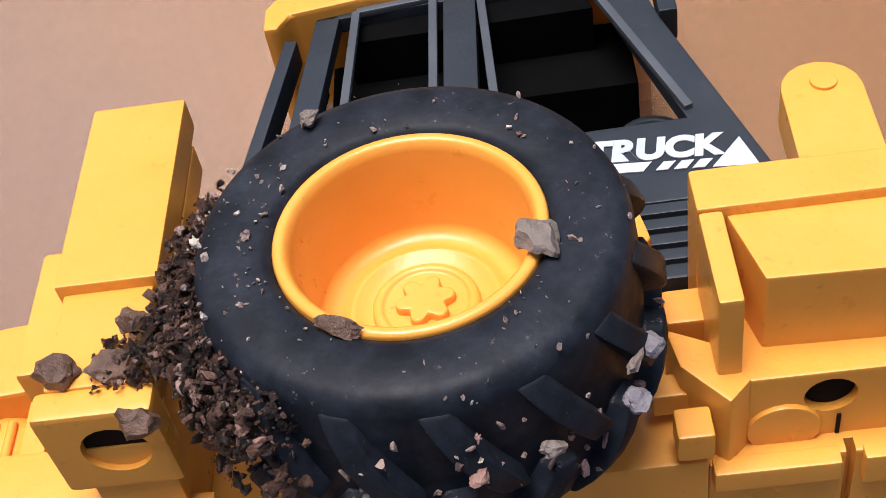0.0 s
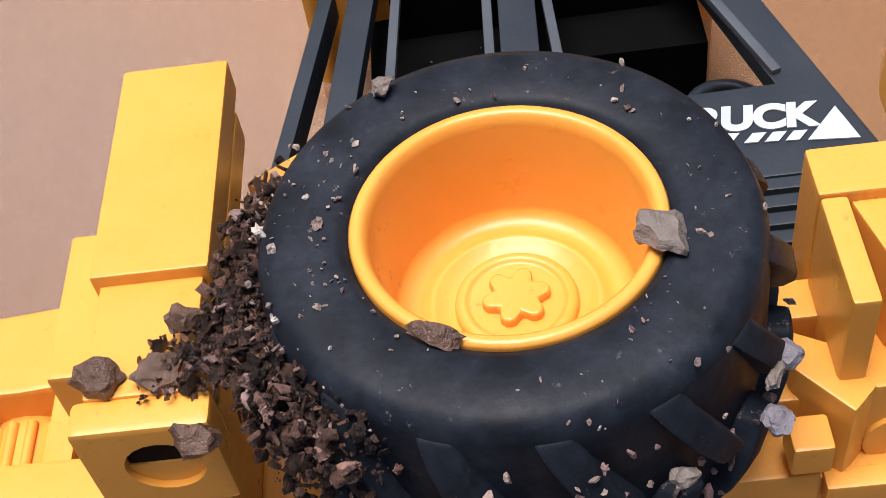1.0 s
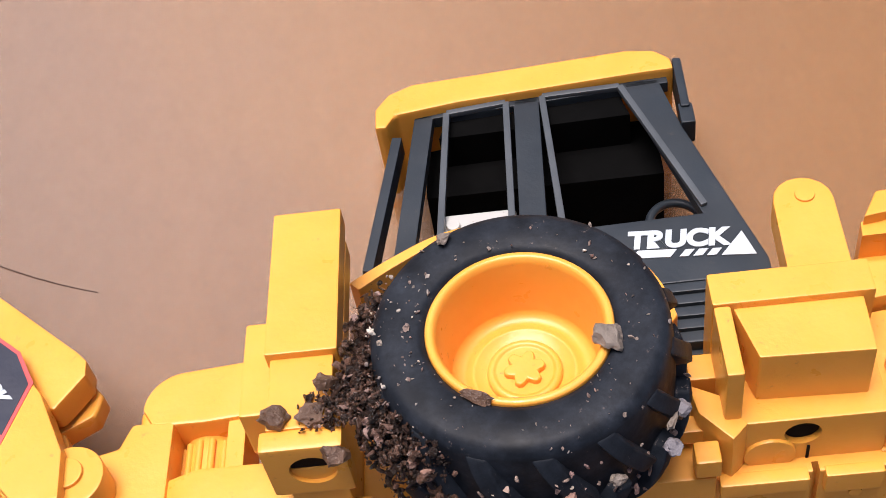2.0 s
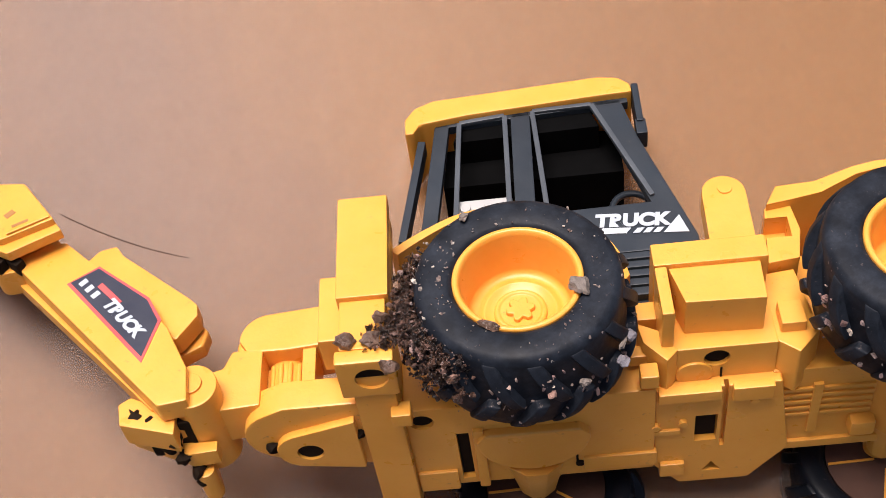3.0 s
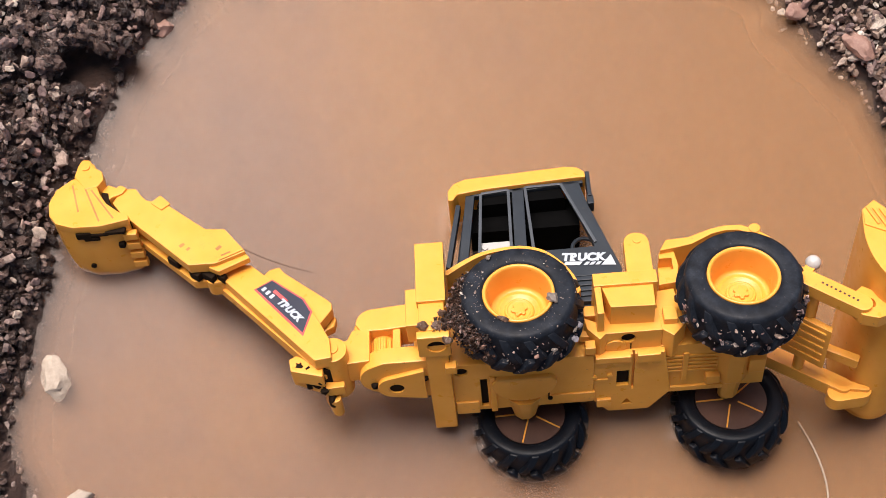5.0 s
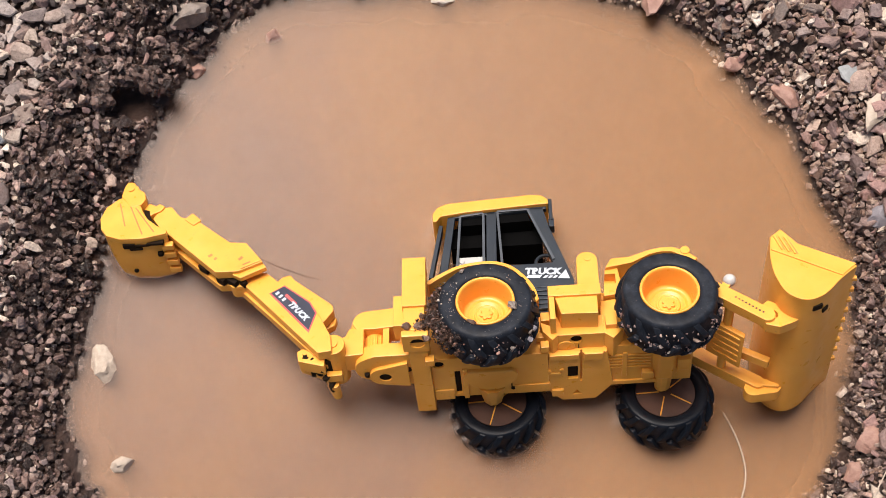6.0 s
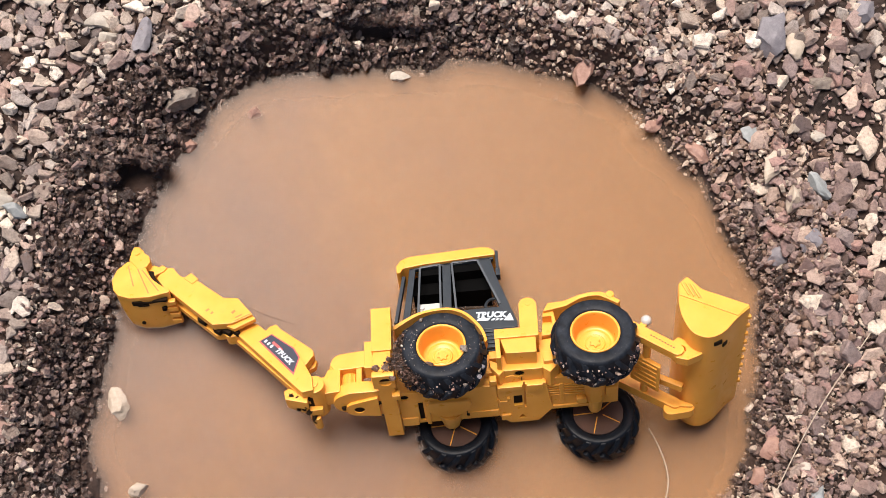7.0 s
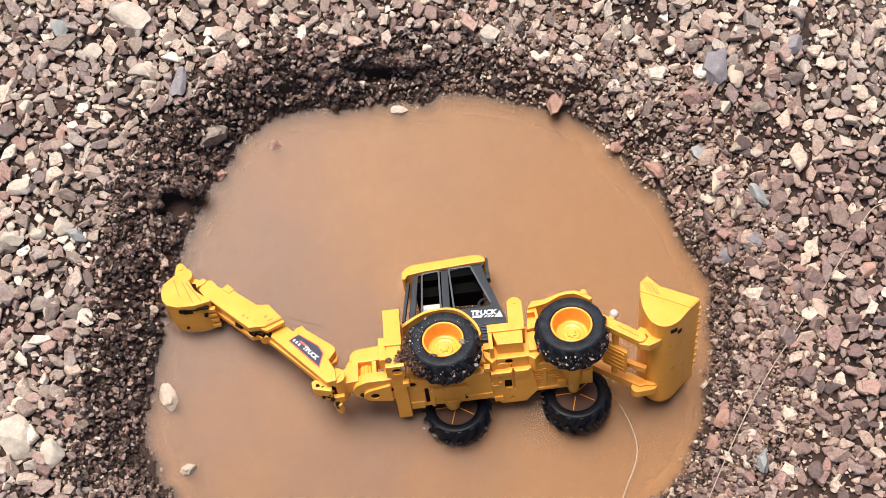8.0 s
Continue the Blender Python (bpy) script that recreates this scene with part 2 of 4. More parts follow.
def revolve(bm, profile, n=48, cx=0.0, cy=0.0, closed=False):
    rings = [[bm.verts.new((cx + r * math.cos(2 * math.pi * i / n), cy + r * math.sin(2 * math.pi * i / n), z)) for i in range(n)] for r, z in profile]
    pairs = list(zip(rings, rings[1:])) + ([(rings[-1], rings[0])] if closed else [])
    for a, b in pairs:
        for i in range(n):
            bm.faces.new((a[i], a[(i + 1) % n], b[(i + 1) % n], b[i]))
    return rings


def cyl(bm, cx, cy, z0, z1, r, n=24, r1=None):
    rings = revolve(bm, ((r, z0), (r if r1 is None else r1, z1)), n, cx, cy)
    bm.faces.new(rings[0][::-1])
    bm.faces.new(rings[1])
    return bm


def cyl_y(bm, cx, cz, y0, y1, r, n=20):
    """A cylinder along the toy's up axis."""
    lo = [bm.verts.new((cx + r * math.cos(2 * math.pi * i / n), y0, cz + r * math.sin(2 * math.pi * i / n))) for i in range(n)]
    hi = [bm.verts.new((v.co.x, y1, v.co.z)) for v in lo]
    bm.faces.new(lo)
    bm.faces.new(hi[::-1])
    for i in range(n):
        bm.faces.new((lo[i], hi[i], hi[(i + 1) % n], lo[(i + 1) % n]))
    return bm


def even_normals(me):
    """Area-weighted corner normals, so that flat faces stay flat and small bevels read as rounded edges."""
    bm = bmesh.new()
    bm.from_mesh(me)
    bm.normal_update()
    out = []
    for f in bm.faces:
        for loop in f.loops:
            n = Vector()
            for g in loop.vert.link_faces:
                if g.normal.dot(f.normal) > 0.6:
                    n += g.normal * g.calc_area()
            out.append(n.normalized() if n.length > 1e-20 else f.normal.copy())
    bm.free()
    me.normals_split_custom_set(out)


def mesh_from(bm, name, mat, bevel=0.0):
    bmesh.ops.recalc_face_normals(bm, faces=bm.faces)
    if bevel:
        edges = [e for e in bm.edges if len(e.link_faces) == 2 and e.calc_face_angle(0) > radians(30)]
        bmesh.ops.bevel(bm, geom=edges, offset=bevel, segments=2, profile=0.6, affect="EDGES", clamp_overlap=True)
    bmesh.ops.scale(bm, vec=(MM, MM, MM), verts=bm.verts)
    for f in bm.faces:
        f.smooth = True
    me = bpy.data.meshes.new(name)
    bm.to_mesh(me)
    bm.free()
    even_normals(me)
    me.materials.append(mat)
    return me


def part(name, bm, mat, parent, label="", bevel=0.4, at=None):
    ob = new(name, mesh_from(bm, name, mat, bevel))
    ob.parent = parent
    if at is not None:
        ob.matrix_basis = at
    return tagged(ob, label)


def lump(x, y, z, size, seed):
    """A rough blob of mud."""
    rnd = random.Random(seed)
    bm = bmesh.new()
    bmesh.ops.create_icosphere(bm, subdivisions=2, radius=size / 2)
    off = Vector((rnd.uniform(-50, 50), rnd.uniform(-50, 50), rnd.uniform(-50, 50)))
    for v in bm.verts:
        v.co = v.co * (1 + 0.9 * noise.noise(v.co * 2.4 / size + off)) + Vector((x, y, z))
    return bm


def B():
    return bmesh.new()


def text_part(name, words, size, mat, parent, m, depth=0.15, shear=0.0):
    cu = bpy.data.curves.new(name, "FONT")
    cu.body, cu.size, cu.extrude, cu.shear, cu.offset = words, size * MM, depth * MM, shear, 0.055 * size * MM
    tmp = bpy.data.objects.new(name, cu)
    me = bpy.data.meshes.new_from_object(tmp)
    me.materials.append(mat)
    ob = new(name, me)
    ob.parent = parent
    ob.matrix_basis = m
    return ob


# ---- ground: one sheet with the puddle's hollow ----
def smooth_noise(x, y, scale, seed):
    """Cheap value noise over arrays, -1 to 1."""
    r = np.random.RandomState(seed).rand(256, 256) * 2 - 1
    u, v = x / scale + 57.3, y / scale + 91.7
    i, j = np.floor(u).astype(int), np.floor(v).astype(int)
    a, b = u - i, v - j
    a, b = a * a * (3 - 2 * a), b * b * (3 - 2 * b)
    g = lambda p, q: r[p % 256, q % 256]
    return (g(i, j) * (1 - a) + g(i + 1, j) * a) * (1 - b) + (g(i, j + 1) * (1 - a) + g(i + 1, j + 1) * a) * b


WAVES = ((-0.008, -0.0193), (0.0003, 0.0124), (0.0081, -0.0205), (0.0031, 0.0014), (0.0129, -0.0029))


def shore_radius(a):
    """How far the shoreline lies from the puddle's middle, in the direction a."""
    r = (np.abs(np.cos(a) / 0.2175) ** 2.7 + np.abs(np.sin(a) / 0.191) ** 2.7) ** (-1 / 2.7)
    return r * (0.994 + sum(c * np.cos(k * a) + s * np.sin(k * a) for k, (c, s) in enumerate(WAVES, 1)))


def shore(x, y):
    """Distance from the shoreline, in metres: below 0 in the puddle."""
    u, v = x + 0.003, y - 0.0235
    d = np.hypot(u, v) - shore_radius(np.arctan2(v, u))
    d = d + 0.009 * np.exp(-((x + 0.183) ** 2 + (y - 0.142) ** 2) / 0.0011)
    return d + 0.007 * smooth_noise(x, y, 0.045, 3) + 0.004 * smooth_noise(x, y, 0.016, 4)


def pockets(x, y):
    """Dark hollows washed into the bank: one beside the digging bucket, one in the far bank."""
    return np.maximum(np.exp(-(((x + 0.206) / 0.015) ** 2 + ((y - 0.126) / 0.010) ** 2) ** 2), 0.7 * np.exp(-(((x + 0.055) / 0.030) ** 2 + ((y - 0.232) / 0.007) ** 2) ** 2))


def height(x, y):
    d = shore(x, y)
    near = np.clip(1.6 - np.hypot(x, y) / 0.5, 0, 1)
    bank = np.clip(d / (0.042 + 0.016 * smooth_noise(x, y, 0.09, 5)), 0, 1)
    bank = bank * bank * (3 - 2 * bank)
    out = 0.0015 + 0.026 * bank + near * bank * (0.004 * smooth_noise(x, y, 0.06, 6) + 0.0025 * smooth_noise(x, y, 0.02, 7))
    out += near * np.clip(d / 0.02, 0, 1) * (0.0028 * smooth_noise(x, y, 0.012, 8) + 0.0015 * smooth_noise(x, y, 0.006, 9))
    deep = 1 - np.clip(-d / 0.034, 0, 1)
    inside = -0.0012 - (1 - deep ** 2.2) * 0.0338 + 0.0012 * smooth_noise(x, y, 0.012, 8)
    return WATER + np.where(d > 0, np.maximum(out - 0.026 * pockets(x, y), 0.0012), np.minimum(inside, 0.0004))


def ground_sheet():
    tail = np.geomspace(0.01, 400, 34)
    ax = np.concatenate([-0.42 - tail[::-1], np.linspace(-0.42, 0.42, 300), 0.42 + tail])
    ay = np.concatenate([-0.30 - tail[::-1], np.linspace(-0.30, 0.40, 250), 0.40 + tail])
    X, Y = np.meshgrid(ax, ay)
    Z = height(X, Y)
    nx, ny = len(ax), len(ay)
    idx = np.arange(nx * ny).reshape(ny, nx)
    quads = np.stack([idx[:-1, :-1], idx[:-1, 1:], idx[1:, 1:], idx[1:, :-1]], -1).reshape(-1, 4)
    me = bpy.data.meshes.new("ground")
    me.from_pydata(np.stack([X, Y, Z], -1).reshape(-1, 3).tolist(), [], quads.tolist())
    me.polygons.foreach_set("use_smooth", [True] * len(quads))
    me.materials.append(GROUND)
    return tagged(new("ground", me), "brown muddy ground with a flooded hollow", "ground", kind="structure")


ground_sheet()


def silt_sheet(name, z, mat, inset):
    n = 120
    ring = []
    for i in range(n):
        a = 2 * math.pi * i / n
        r = float(shore_radius(a)) + inset
        ring.append((-0.003 + r * math.cos(a), 0.0235 + r * math.sin(a), WATER + z))
    me = bpy.data.meshes.new(name)
    me.from_pydata(ring, [], [list(range(n))])
    me.materials.append(mat)
    return new(name, me)


tagged(silt_sheet("water_silt", -0.003, silt_layer("fine_silt", 0.15), 0.018), "cloud of fine silt in the puddle", "water", kind="structure")
tagged(silt_sheet("water_silt", -0.007, silt_layer("cloudy_silt", 0.22), 0.018), "cloud of silt in the puddle", "water", kind="structure")
tagged(silt_sheet("water_silt", -0.013, silt_layer("thick_silt", 0.34), 0.016), "cloud of thick silt in the puddle", "water", kind="structure")
tagged(silt_sheet("water_silt", -0.021, silt_layer("dense_silt", 0.55), 0.016), "cloud of dense silt in the puddle", "water", kind="structure")
tagged(silt_sheet("puddle_bed", -0.034, silt_layer("settled_clay", 1.0), 0.010), "soft clay bed of the puddle", "ground", kind="structure")

# ---- the toy: x runs to its front, y to its roof, z out of its upper side ----
TOY = Matrix(((0.9918, -0.0346, -0.1233, 0), (0.0819, 0.9114, 0.4033, 0), (0.0985, -0.4101, 0.9067, 0.0647), (0, 0, 0, 1)))
toy = new("toy_backhoe_loader")
toy.matrix_basis = TOY
tagged(toy, "yellow and black plastic toy backhoe tipped over in a puddle", "toy vehicle")
MID = -56.0


def tyre_mesh():
    bm = B()
    prof = [(15.0, -0.8), (15.5, 0.3), (16.6, 0.9), (19.0, 1.2), (21.8, 1.1), (23.4, 0.4), (24.2, -1.2), (24.5, -4.5), (24.8, -13), (24.5, -21), (23.8, -24.2), (22.6, -25.5), (19.2, -25.4), (17.2, -24.6), (16.0, -22.5), (15.4, -15.4)]
    revolve(bm, prof, 96)
    return bm


def lug_mesh(back):
    """One slanted tread block; back: the row at the wheel's inner side."""
    bm = B()
    rows = []
    for i in range(6):
        s = i / 5
        z = (-24.6 + 11.4 * s) if back else (-1.1 - 12.1 * s)
        a = 0.26 * s
        r_base = 23.2
        r_top = (24.3, 25.8, 26.9, 27.4, 27.5, 27.1)[i]
        w = 0.086 - 0.010 * s
        rows.append([bm.verts.new((r * math.cos(a + q), r * math.sin(a + q), z)) for r, q in ((r_base, -w), (r_top, -w * 0.8), (r_top, w * 0.8), (r_base, w))])
    for p, q in zip(rows, rows[1:]):
        for i in range(3):
            bm.faces.new((p[i], p[i + 1], q[i + 1], q[i]))
    bm.faces.new(rows[0])
    bm.faces.new(rows[-1][::-1])
    return bm


def rim_mesh():
    bm = B()
    prof = [(15.2, -3), (15.2, 0.1), (14.9, 0.6), (14.2, 0.7), (13.7, 0.3), (13.3, -0.8), (12.3, -11.6), (11.8, -12.6), (10.6, -13.1), (9.6, -12.9), (8.9, -12.2), (8.2, -12.2), (7.6, -12.9), (5.6, -13.2)]
    rings = revolve(bm, prof, 72)
    bm.faces.new(rings[-1])
    # back of the wheel: open dish with a web
    rings = revolve(bm, [(15.2, -3), (15.2, -15.0), (14.6, -15.3), (4.5, -15.3)], 48)
    bm.faces.new(rings[-1])
    return bm


def hub_mesh():
    bm = B()
    revolve(bm, [(6.4, -13.6), (6.3, -12.3), (5.8, -11.9), (5.2, -11.9), (4.9, -12.3), (0.5, -12.4)], 40)
    return bm


def star_mesh():
    star = []
    for i in range(6):
        for da, r in ((-13, 3.35), (0, 3.6), (13, 3.35), (30, 2.3)):
            star.append((r * math.cos(radians(60 * i + da)), r * math.sin(radians(60 * i + da))))
    return prism(B(), star, -12.8, -11.2)


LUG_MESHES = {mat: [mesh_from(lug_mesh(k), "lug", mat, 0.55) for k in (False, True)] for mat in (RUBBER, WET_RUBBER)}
RIB_MESH = mesh_from(box(B(), 3.5, 16.0, -0.35, 0.35, -23.9, -15.0), "rib", YELLOW)
LUGS = 15


def add_wheel(parent, m, label, tread=RUBBER):
    rim = part("wheel", rim_mesh(), YELLOW, parent, label, 0, m)
    part("tyre", tyre_mesh(), tread, rim, "black rubber tyre with chunky lugs and mud specks", 0)
    part("hub", hub_mesh(), YELLOW, rim, "", 0.3)
    part("star", star_mesh(), YELLOW, rim, "", 0.55)
    for k in range(LUGS):
        for back in (0, 1):
            o = new("lug", LUG_MESHES[tread][back])
            o.parent = rim
            o.matrix_basis = pose(0, 0, 0, 0, 0, 360 * (k + 0.5 * back) / LUGS)
    for k in range(5):
        o = new("rib", RIB_MESH)
        o.parent = rim
        o.matrix_basis = pose(0, 0, 0, 0, 0, 72 * k + 54)
    return rim


def cut(ob, *cutters):
    """Sinks holes into a part: each cutter is a closed mesh in the toy's millimetres."""
    for bm in cutters:
        tool = new("cutter", mesh_from(bm, "cutter", SHADE_AND_MUD))
        if ob.parent:
            tool.parent = ob.parent
        mod = ob.modifiers.new("hole", "BOOLEAN")
        mod.operation, mod.solver, mod.object = "DIFFERENCE", "EXACT", tool
        dg = bpy.context.evaluated_depsgraph_get()
        me = bpy.data.meshes.new_from_object(ob.evaluated_get(dg))
        ob.modifiers.clear()
        even_normals(me)
        ob.data = me
        bpy.data.objects.remove(tool)


WB = 93.5 * MM
add_wheel(toy, pose(0, 0, 0, 0, 0, 10), "yellow dished wheel with a moulded star hub")
add_wheel(toy, pose(WB, 0, 0, 0, 0, 31), "yellow dished wheel with a moulded star hub")
for wx in (0.0, WB):
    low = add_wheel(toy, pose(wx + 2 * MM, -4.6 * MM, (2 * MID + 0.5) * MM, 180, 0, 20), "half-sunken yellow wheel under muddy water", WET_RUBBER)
    # disc of muddy dish water; its dark colour includes the toy's shade
    part("silt_fill", cyl(B(), 0, 0, -23.6, -15.5, 16.4, 40), SHADED_MUD_AND_PRINT, low, "muddy water in the wheel dish, coloured dark for the toy's shade", 0)

# chassis pan and its underside
pan = part("chassis", box(B(), -31.5, 31, -10, 14, -73, -36), YELLOW, toy, "yellow moulded chassis underside with slots and holes", 0.7)
cut(pan, cyl_y(B(), -27.4, -41.5, -14, -4, 3.1), box(B(), -19.4, -16.2, -14, -4, -70, -48), cyl_y(B(), -5.6, -55.5, -14, -4, 3.2))
# near-black floors paint the deep shade inside the chassis slot and holes
part("slot_floor", box(B(), -19.3, -16.3, -8.4, -4.2, -69.8, -48.2), SHADE_AND_MUD, toy, "", 0)
part("hole_floor", cyl_y(B(), -5.6, -55.5, -8.6, -4.2, 3.1), SHADE_AND_MUD, toy, "", 0)
part("hole_floor", cyl_y(B(), -27.4, -41.5, -8.8, -4.2, 3.0), SHADE_AND_MUD, toy, "", 0)
part("pan_rim", box(B(), -31, -20.5, -11.0, -9, -74, -65), YELLOW, toy, "", 0.5)
part("pan_rim", box(B(), -15.2, -12.4, -11.2, -9, -73.5, -46), YELLOW, toy, "", 0.5)
part("pan_rim", box(B(), 12.5, 31.5, -10.9, -9, -70, -64), YELLOW, toy, "", 0.4)
part("pan_seam", box(B(), 10.6, 11.2, -10.3, -9, -68, -47), SHADE_AND_MUD, toy, "", 0)
part("pan_spot", cyl_y(B(), 11.6, -67, -10.5, -9, 1.2, 10), SHADE_AND_MUD, toy, "", 0)
part("axle_boss", prism_y(B(), arc(0, -50, 14.5, 180, 360, 20) + [(12, -47), (-12, -47)], -12.4, -8), YELLOW, toy, "rounded yellow boss round the rear axle", 0.8)
part("chassis", box(B(), 60, 108, -6.5, 16, -73, -38), YELLOW, toy, "yellow narrow front chassis", 0.7)
for k in range(5):
    part("chassis_rib", box(B(), 60.5, 86, -7.2, -5.8, -47 - 2.8 * k, -45.8 - 2.8 * k), YELLOW, toy, "", 0.25)
part("chassis_rib", box(B(), 70.5, 73, -7.5, -5.8, -66, -44), YELLOW, toy, "", 0.3)
part("chassis_rib", box(B(), 60.5, 90, -7.6, -5.8, -73.4, -70), YELLOW, toy, "", 0.4)
belly = part("belly", prism_y(B(), [(31, -38.5), (62, -38.5), (66, -70), (56.5, -84), (38, -84), (31, -74)], -9, 14), YELLOW, toy, "yellow stepped belly plate with a square hole", 0.7)
cut(belly, box(B(), 41.2, 46.8, -15, -3, -63, -51), prism_y(B(), [(46.2, -74), (43.6, -78.5), (49, -78.5)], -12, -4), box(B(), 47.8, 49.0, -15, -7, -66, -37))
# shade of the square hole, painted as a near-black block
part("hole_floor", box(B(), 41.3, 46.7, -7.2, -3.2, -62.8, -51.2), SHADE_AND_MUD, toy, "", 0)
part("rivet", cyl_y(B(), 31.2, -54, -10.2, -8, 1.2), YELLOW, toy, "", 0.3)
part("rivet", cyl_y(B(), 38.0, -53, -10.2, -8, 1.2), YELLOW, toy, "", 0.3)
part("rivet", box(B(), 30.5, 37.5, -9.8, -8, -58, -56), YELLOW, toy, "", 0.3)
part("rivet", cyl_y(B(), 55.5, -45, -10.2, -8, 1.2), YELLOW, toy, "", 0.3)
part("belly_rail", box(B(), 31.5, 47, -10.8, -8, -42, -38), YELLOW, toy, "", 0.5)
part("belly_rail", box(B(), 49.8, 60, -10.4, -8, -44, -38.2), YELLOW, toy, "", 0.5)
part("belly_rail", box(B(), 32.5, 39, -10.4, -8, -78, -72), YELLOW, toy, "", 0.5)

# stabiliser behind the rear wheels
part("stabiliser_frame", box(B(), -41.5, -31.4, -12.6, 6, -82, -16), YELLOW, toy, "yellow cross frame behind the rear wheels", 0.6)
part("frame_tab", box(B(), -33.5, -28.5, -15.6, -11, -34, -29), YELLOW, toy, "", 0.6)
part("stabiliser_leg", box(B(), -43.5, -30.9, 4.6, 36.5, -12, -7), YELLOW, toy, "flat yellow stabiliser leg", 0.5)
part("stabiliser_leg_back", box(B(), -41.5, -30.8, 4, 33, -17, -12.2), YELLOW, toy, "", 0.5)
part("stabiliser_bracket", box(B(), -42.8, -31.8, -9.5, 5.5, -17, -8.6), YELLOW, toy, "", 0.5)
part("side_bracket", box(B(), -48.5, -42.4, -4, 15.5, -24, -12), YELLOW, toy, "", 0.7)
foot = part("stabiliser_foot", box(B(), -44, -30, -13.4, -9.3, -23, -8.8), YELLOW, toy, "yellow stabiliser foot with a round socket", 0.9)
cut(foot, cyl_y(B(), -36.0, -15.6, -22, -10.6, 4.0))
# near-black disc paints the shade in the foot's socket
part("hole_floor", cyl_y(B(), -36.0, -15.6, -12.3, -10.2, 3.9), SHADE_AND_MUD, toy, "", 0)

# axles
part("rear_axle", cyl(B(), 0, -5, -66, -84, 9.0, 10, 5.5), YELLOW, toy, "", 0.5)
part("rear_axle_pin", cyl(B(), 0, -1, -98, -15, 3.6, 16), YELLOW, toy, "", 0.3)
part("front_axle_pin", cyl(B(), 93.5, -1, -98, -15, 3.6, 16), YELLOW, toy, "", 0.3)
part("front_axle", prism(B(), [(86, -6), (90, -10.5), (97, -10.5), (101, -6), (101, 6), (86, 6)], -66, -34), YELLOW, toy, "yellow front axle bracket", 0.7)
part("front_axle_end", cyl(B(), 93.5, -4, -64, -82, 6.0, 10, 4.4), YELLOW, toy, "", 0.4)
part("axle_ear", box(B(), 81, 87.5, -10, -4, -66, -60), YELLOW, toy, "", 1.0)
part("axle_ear", box(B(), 99.5, 107, -9.5, -4, -60, -50), YELLOW, toy, "", 1.0)

# side tank, cover and step
part("side_tank", prism(B(), [(36, 9.5), (38.6, -1.2), (57.6, -1.8), (58, 9.5)], -30, -13.5), YELLOW, toy, "yellow box tank on the side", 0.5)
part("tank_cover", box(B(), 32.5, 60, 9.3, 16.2, -36, -12), YELLOW, toy, "", 0.6)
part("tank_back", box(B(), 32.6, 35.6, -5, 9.2, -36, -12.3), YELLOW, toy, "", 0.6)
step = part("step_block", box(B(), 34.5, 60.5, -6, 6, -45, -26), YELLOW, toy, "yellow step block with a round hole", 0.6)
cut(step, cyl_y(B(), 46.0, -30.5, -10, 2, 3.2))
# shade in the step's round hole, put in as a dark plug
part("hole_floor", cyl_y(B(), 46.0, -30.5, -4.8, 1.4, 3.1), SHADE_AND_MUD, toy, "", 0)
part("round_boss", cyl_y(B(), 40.6, -36.0, -6.7, -5, 4.6), YELLOW, toy, "", 0.5)
part("block_seam", box(B(), 47.0, 47.5, -6.25, -5, -38.3, -34.5), SHADE_AND_MUD, toy, "", 0)
part("side_slab", prism(B(), [(27.5, 3), (33, 0), (36.5, -6), (33.5, -9), (28.5, -3)], -44, -25.5), YELLOW, toy, "", 0.5)
part("peg", box(B(), 25, 30.5, -4, -0.5, -34, -30), YELLOW, toy, "", 0.5)
part("peg", box(B(), 27, 31.5, -11, -6.5, -34, -29), YELLOW, toy, "", 0.6)
part("peg", box(B(), 28, 33.5, 4, 9.5, -34, -26), YELLOW, toy, "", 0.6)
part("front_slab", prism(B(), [(59.5, 15), (68.5, 16), (71, -3), (65, -9), (60, -5)], -44, -26.5), YELLOW, toy, "", 0.6)
part("front_block", box(B(), 61.5, 67.5, -3, 4, -28, -23), YELLOW, toy, "", 0.5)

# loader lift post
post = part("lift_post", prism(B(), capsule((54.5, 16), (55.2, 40.6), 5.9, 5.7), -30, -23), YELLOW, toy, "upright yellow post with a round end", 0.5)
part("post_pin", cyl(B(), 55.6, 41.6, -23.3, -22.5, 1.9, 20), YELLOW, toy, "", 0.2)
# fenders
fender_line = [(-32.5, 32.5), (-24, 38), (-13.5, 43), (0.5, 44.8), (9.4, 43.2), (16.2, 39.2), (22.6, 31.6), (26.4, 24.4), (28.0, 17)]
part("rear_fender", prism(B(), rounded(fender_line) + rounded([(x * 0.94, y - 1.9) for x, y in fender_line[::-1]]), -46, -24), YELLOW, toy, "curved yellow fender", 0.4)
part("front_fender", prism(B(), [(64.5, 33), (68, 39), (78, 39.5), (88.5, 43.3), (95, 44.6), (102, 44.4), (108.5, 41), (114, 36), (112, 34), (106, 38.5), (101, 41.5), (95, 41.8), (89, 40.5), (79, 35.5), (71, 34)], -46, -21), YELLOW, toy, "curved yellow fender", 0.4)
socket = part("fender_mount", prism(B(), [(62, 16), (70, 17), (72, 26), (71, 35), (64.3, 34)], -40, -23.5), YELLOW, toy, "", 0.5)
cut(socket, box(B(), 60, 69.5, 24, 30.5, -30, -22))
part("fender_knob", cyl(B(), 108, 41.5, -27, -20.4, 2.6, 16), YELLOW, toy, "", 0.5)
part("hood", box(B(), 47, 108, 14, 30, MID - 17, MID + 17), YELLOW, toy, "", 1.2)

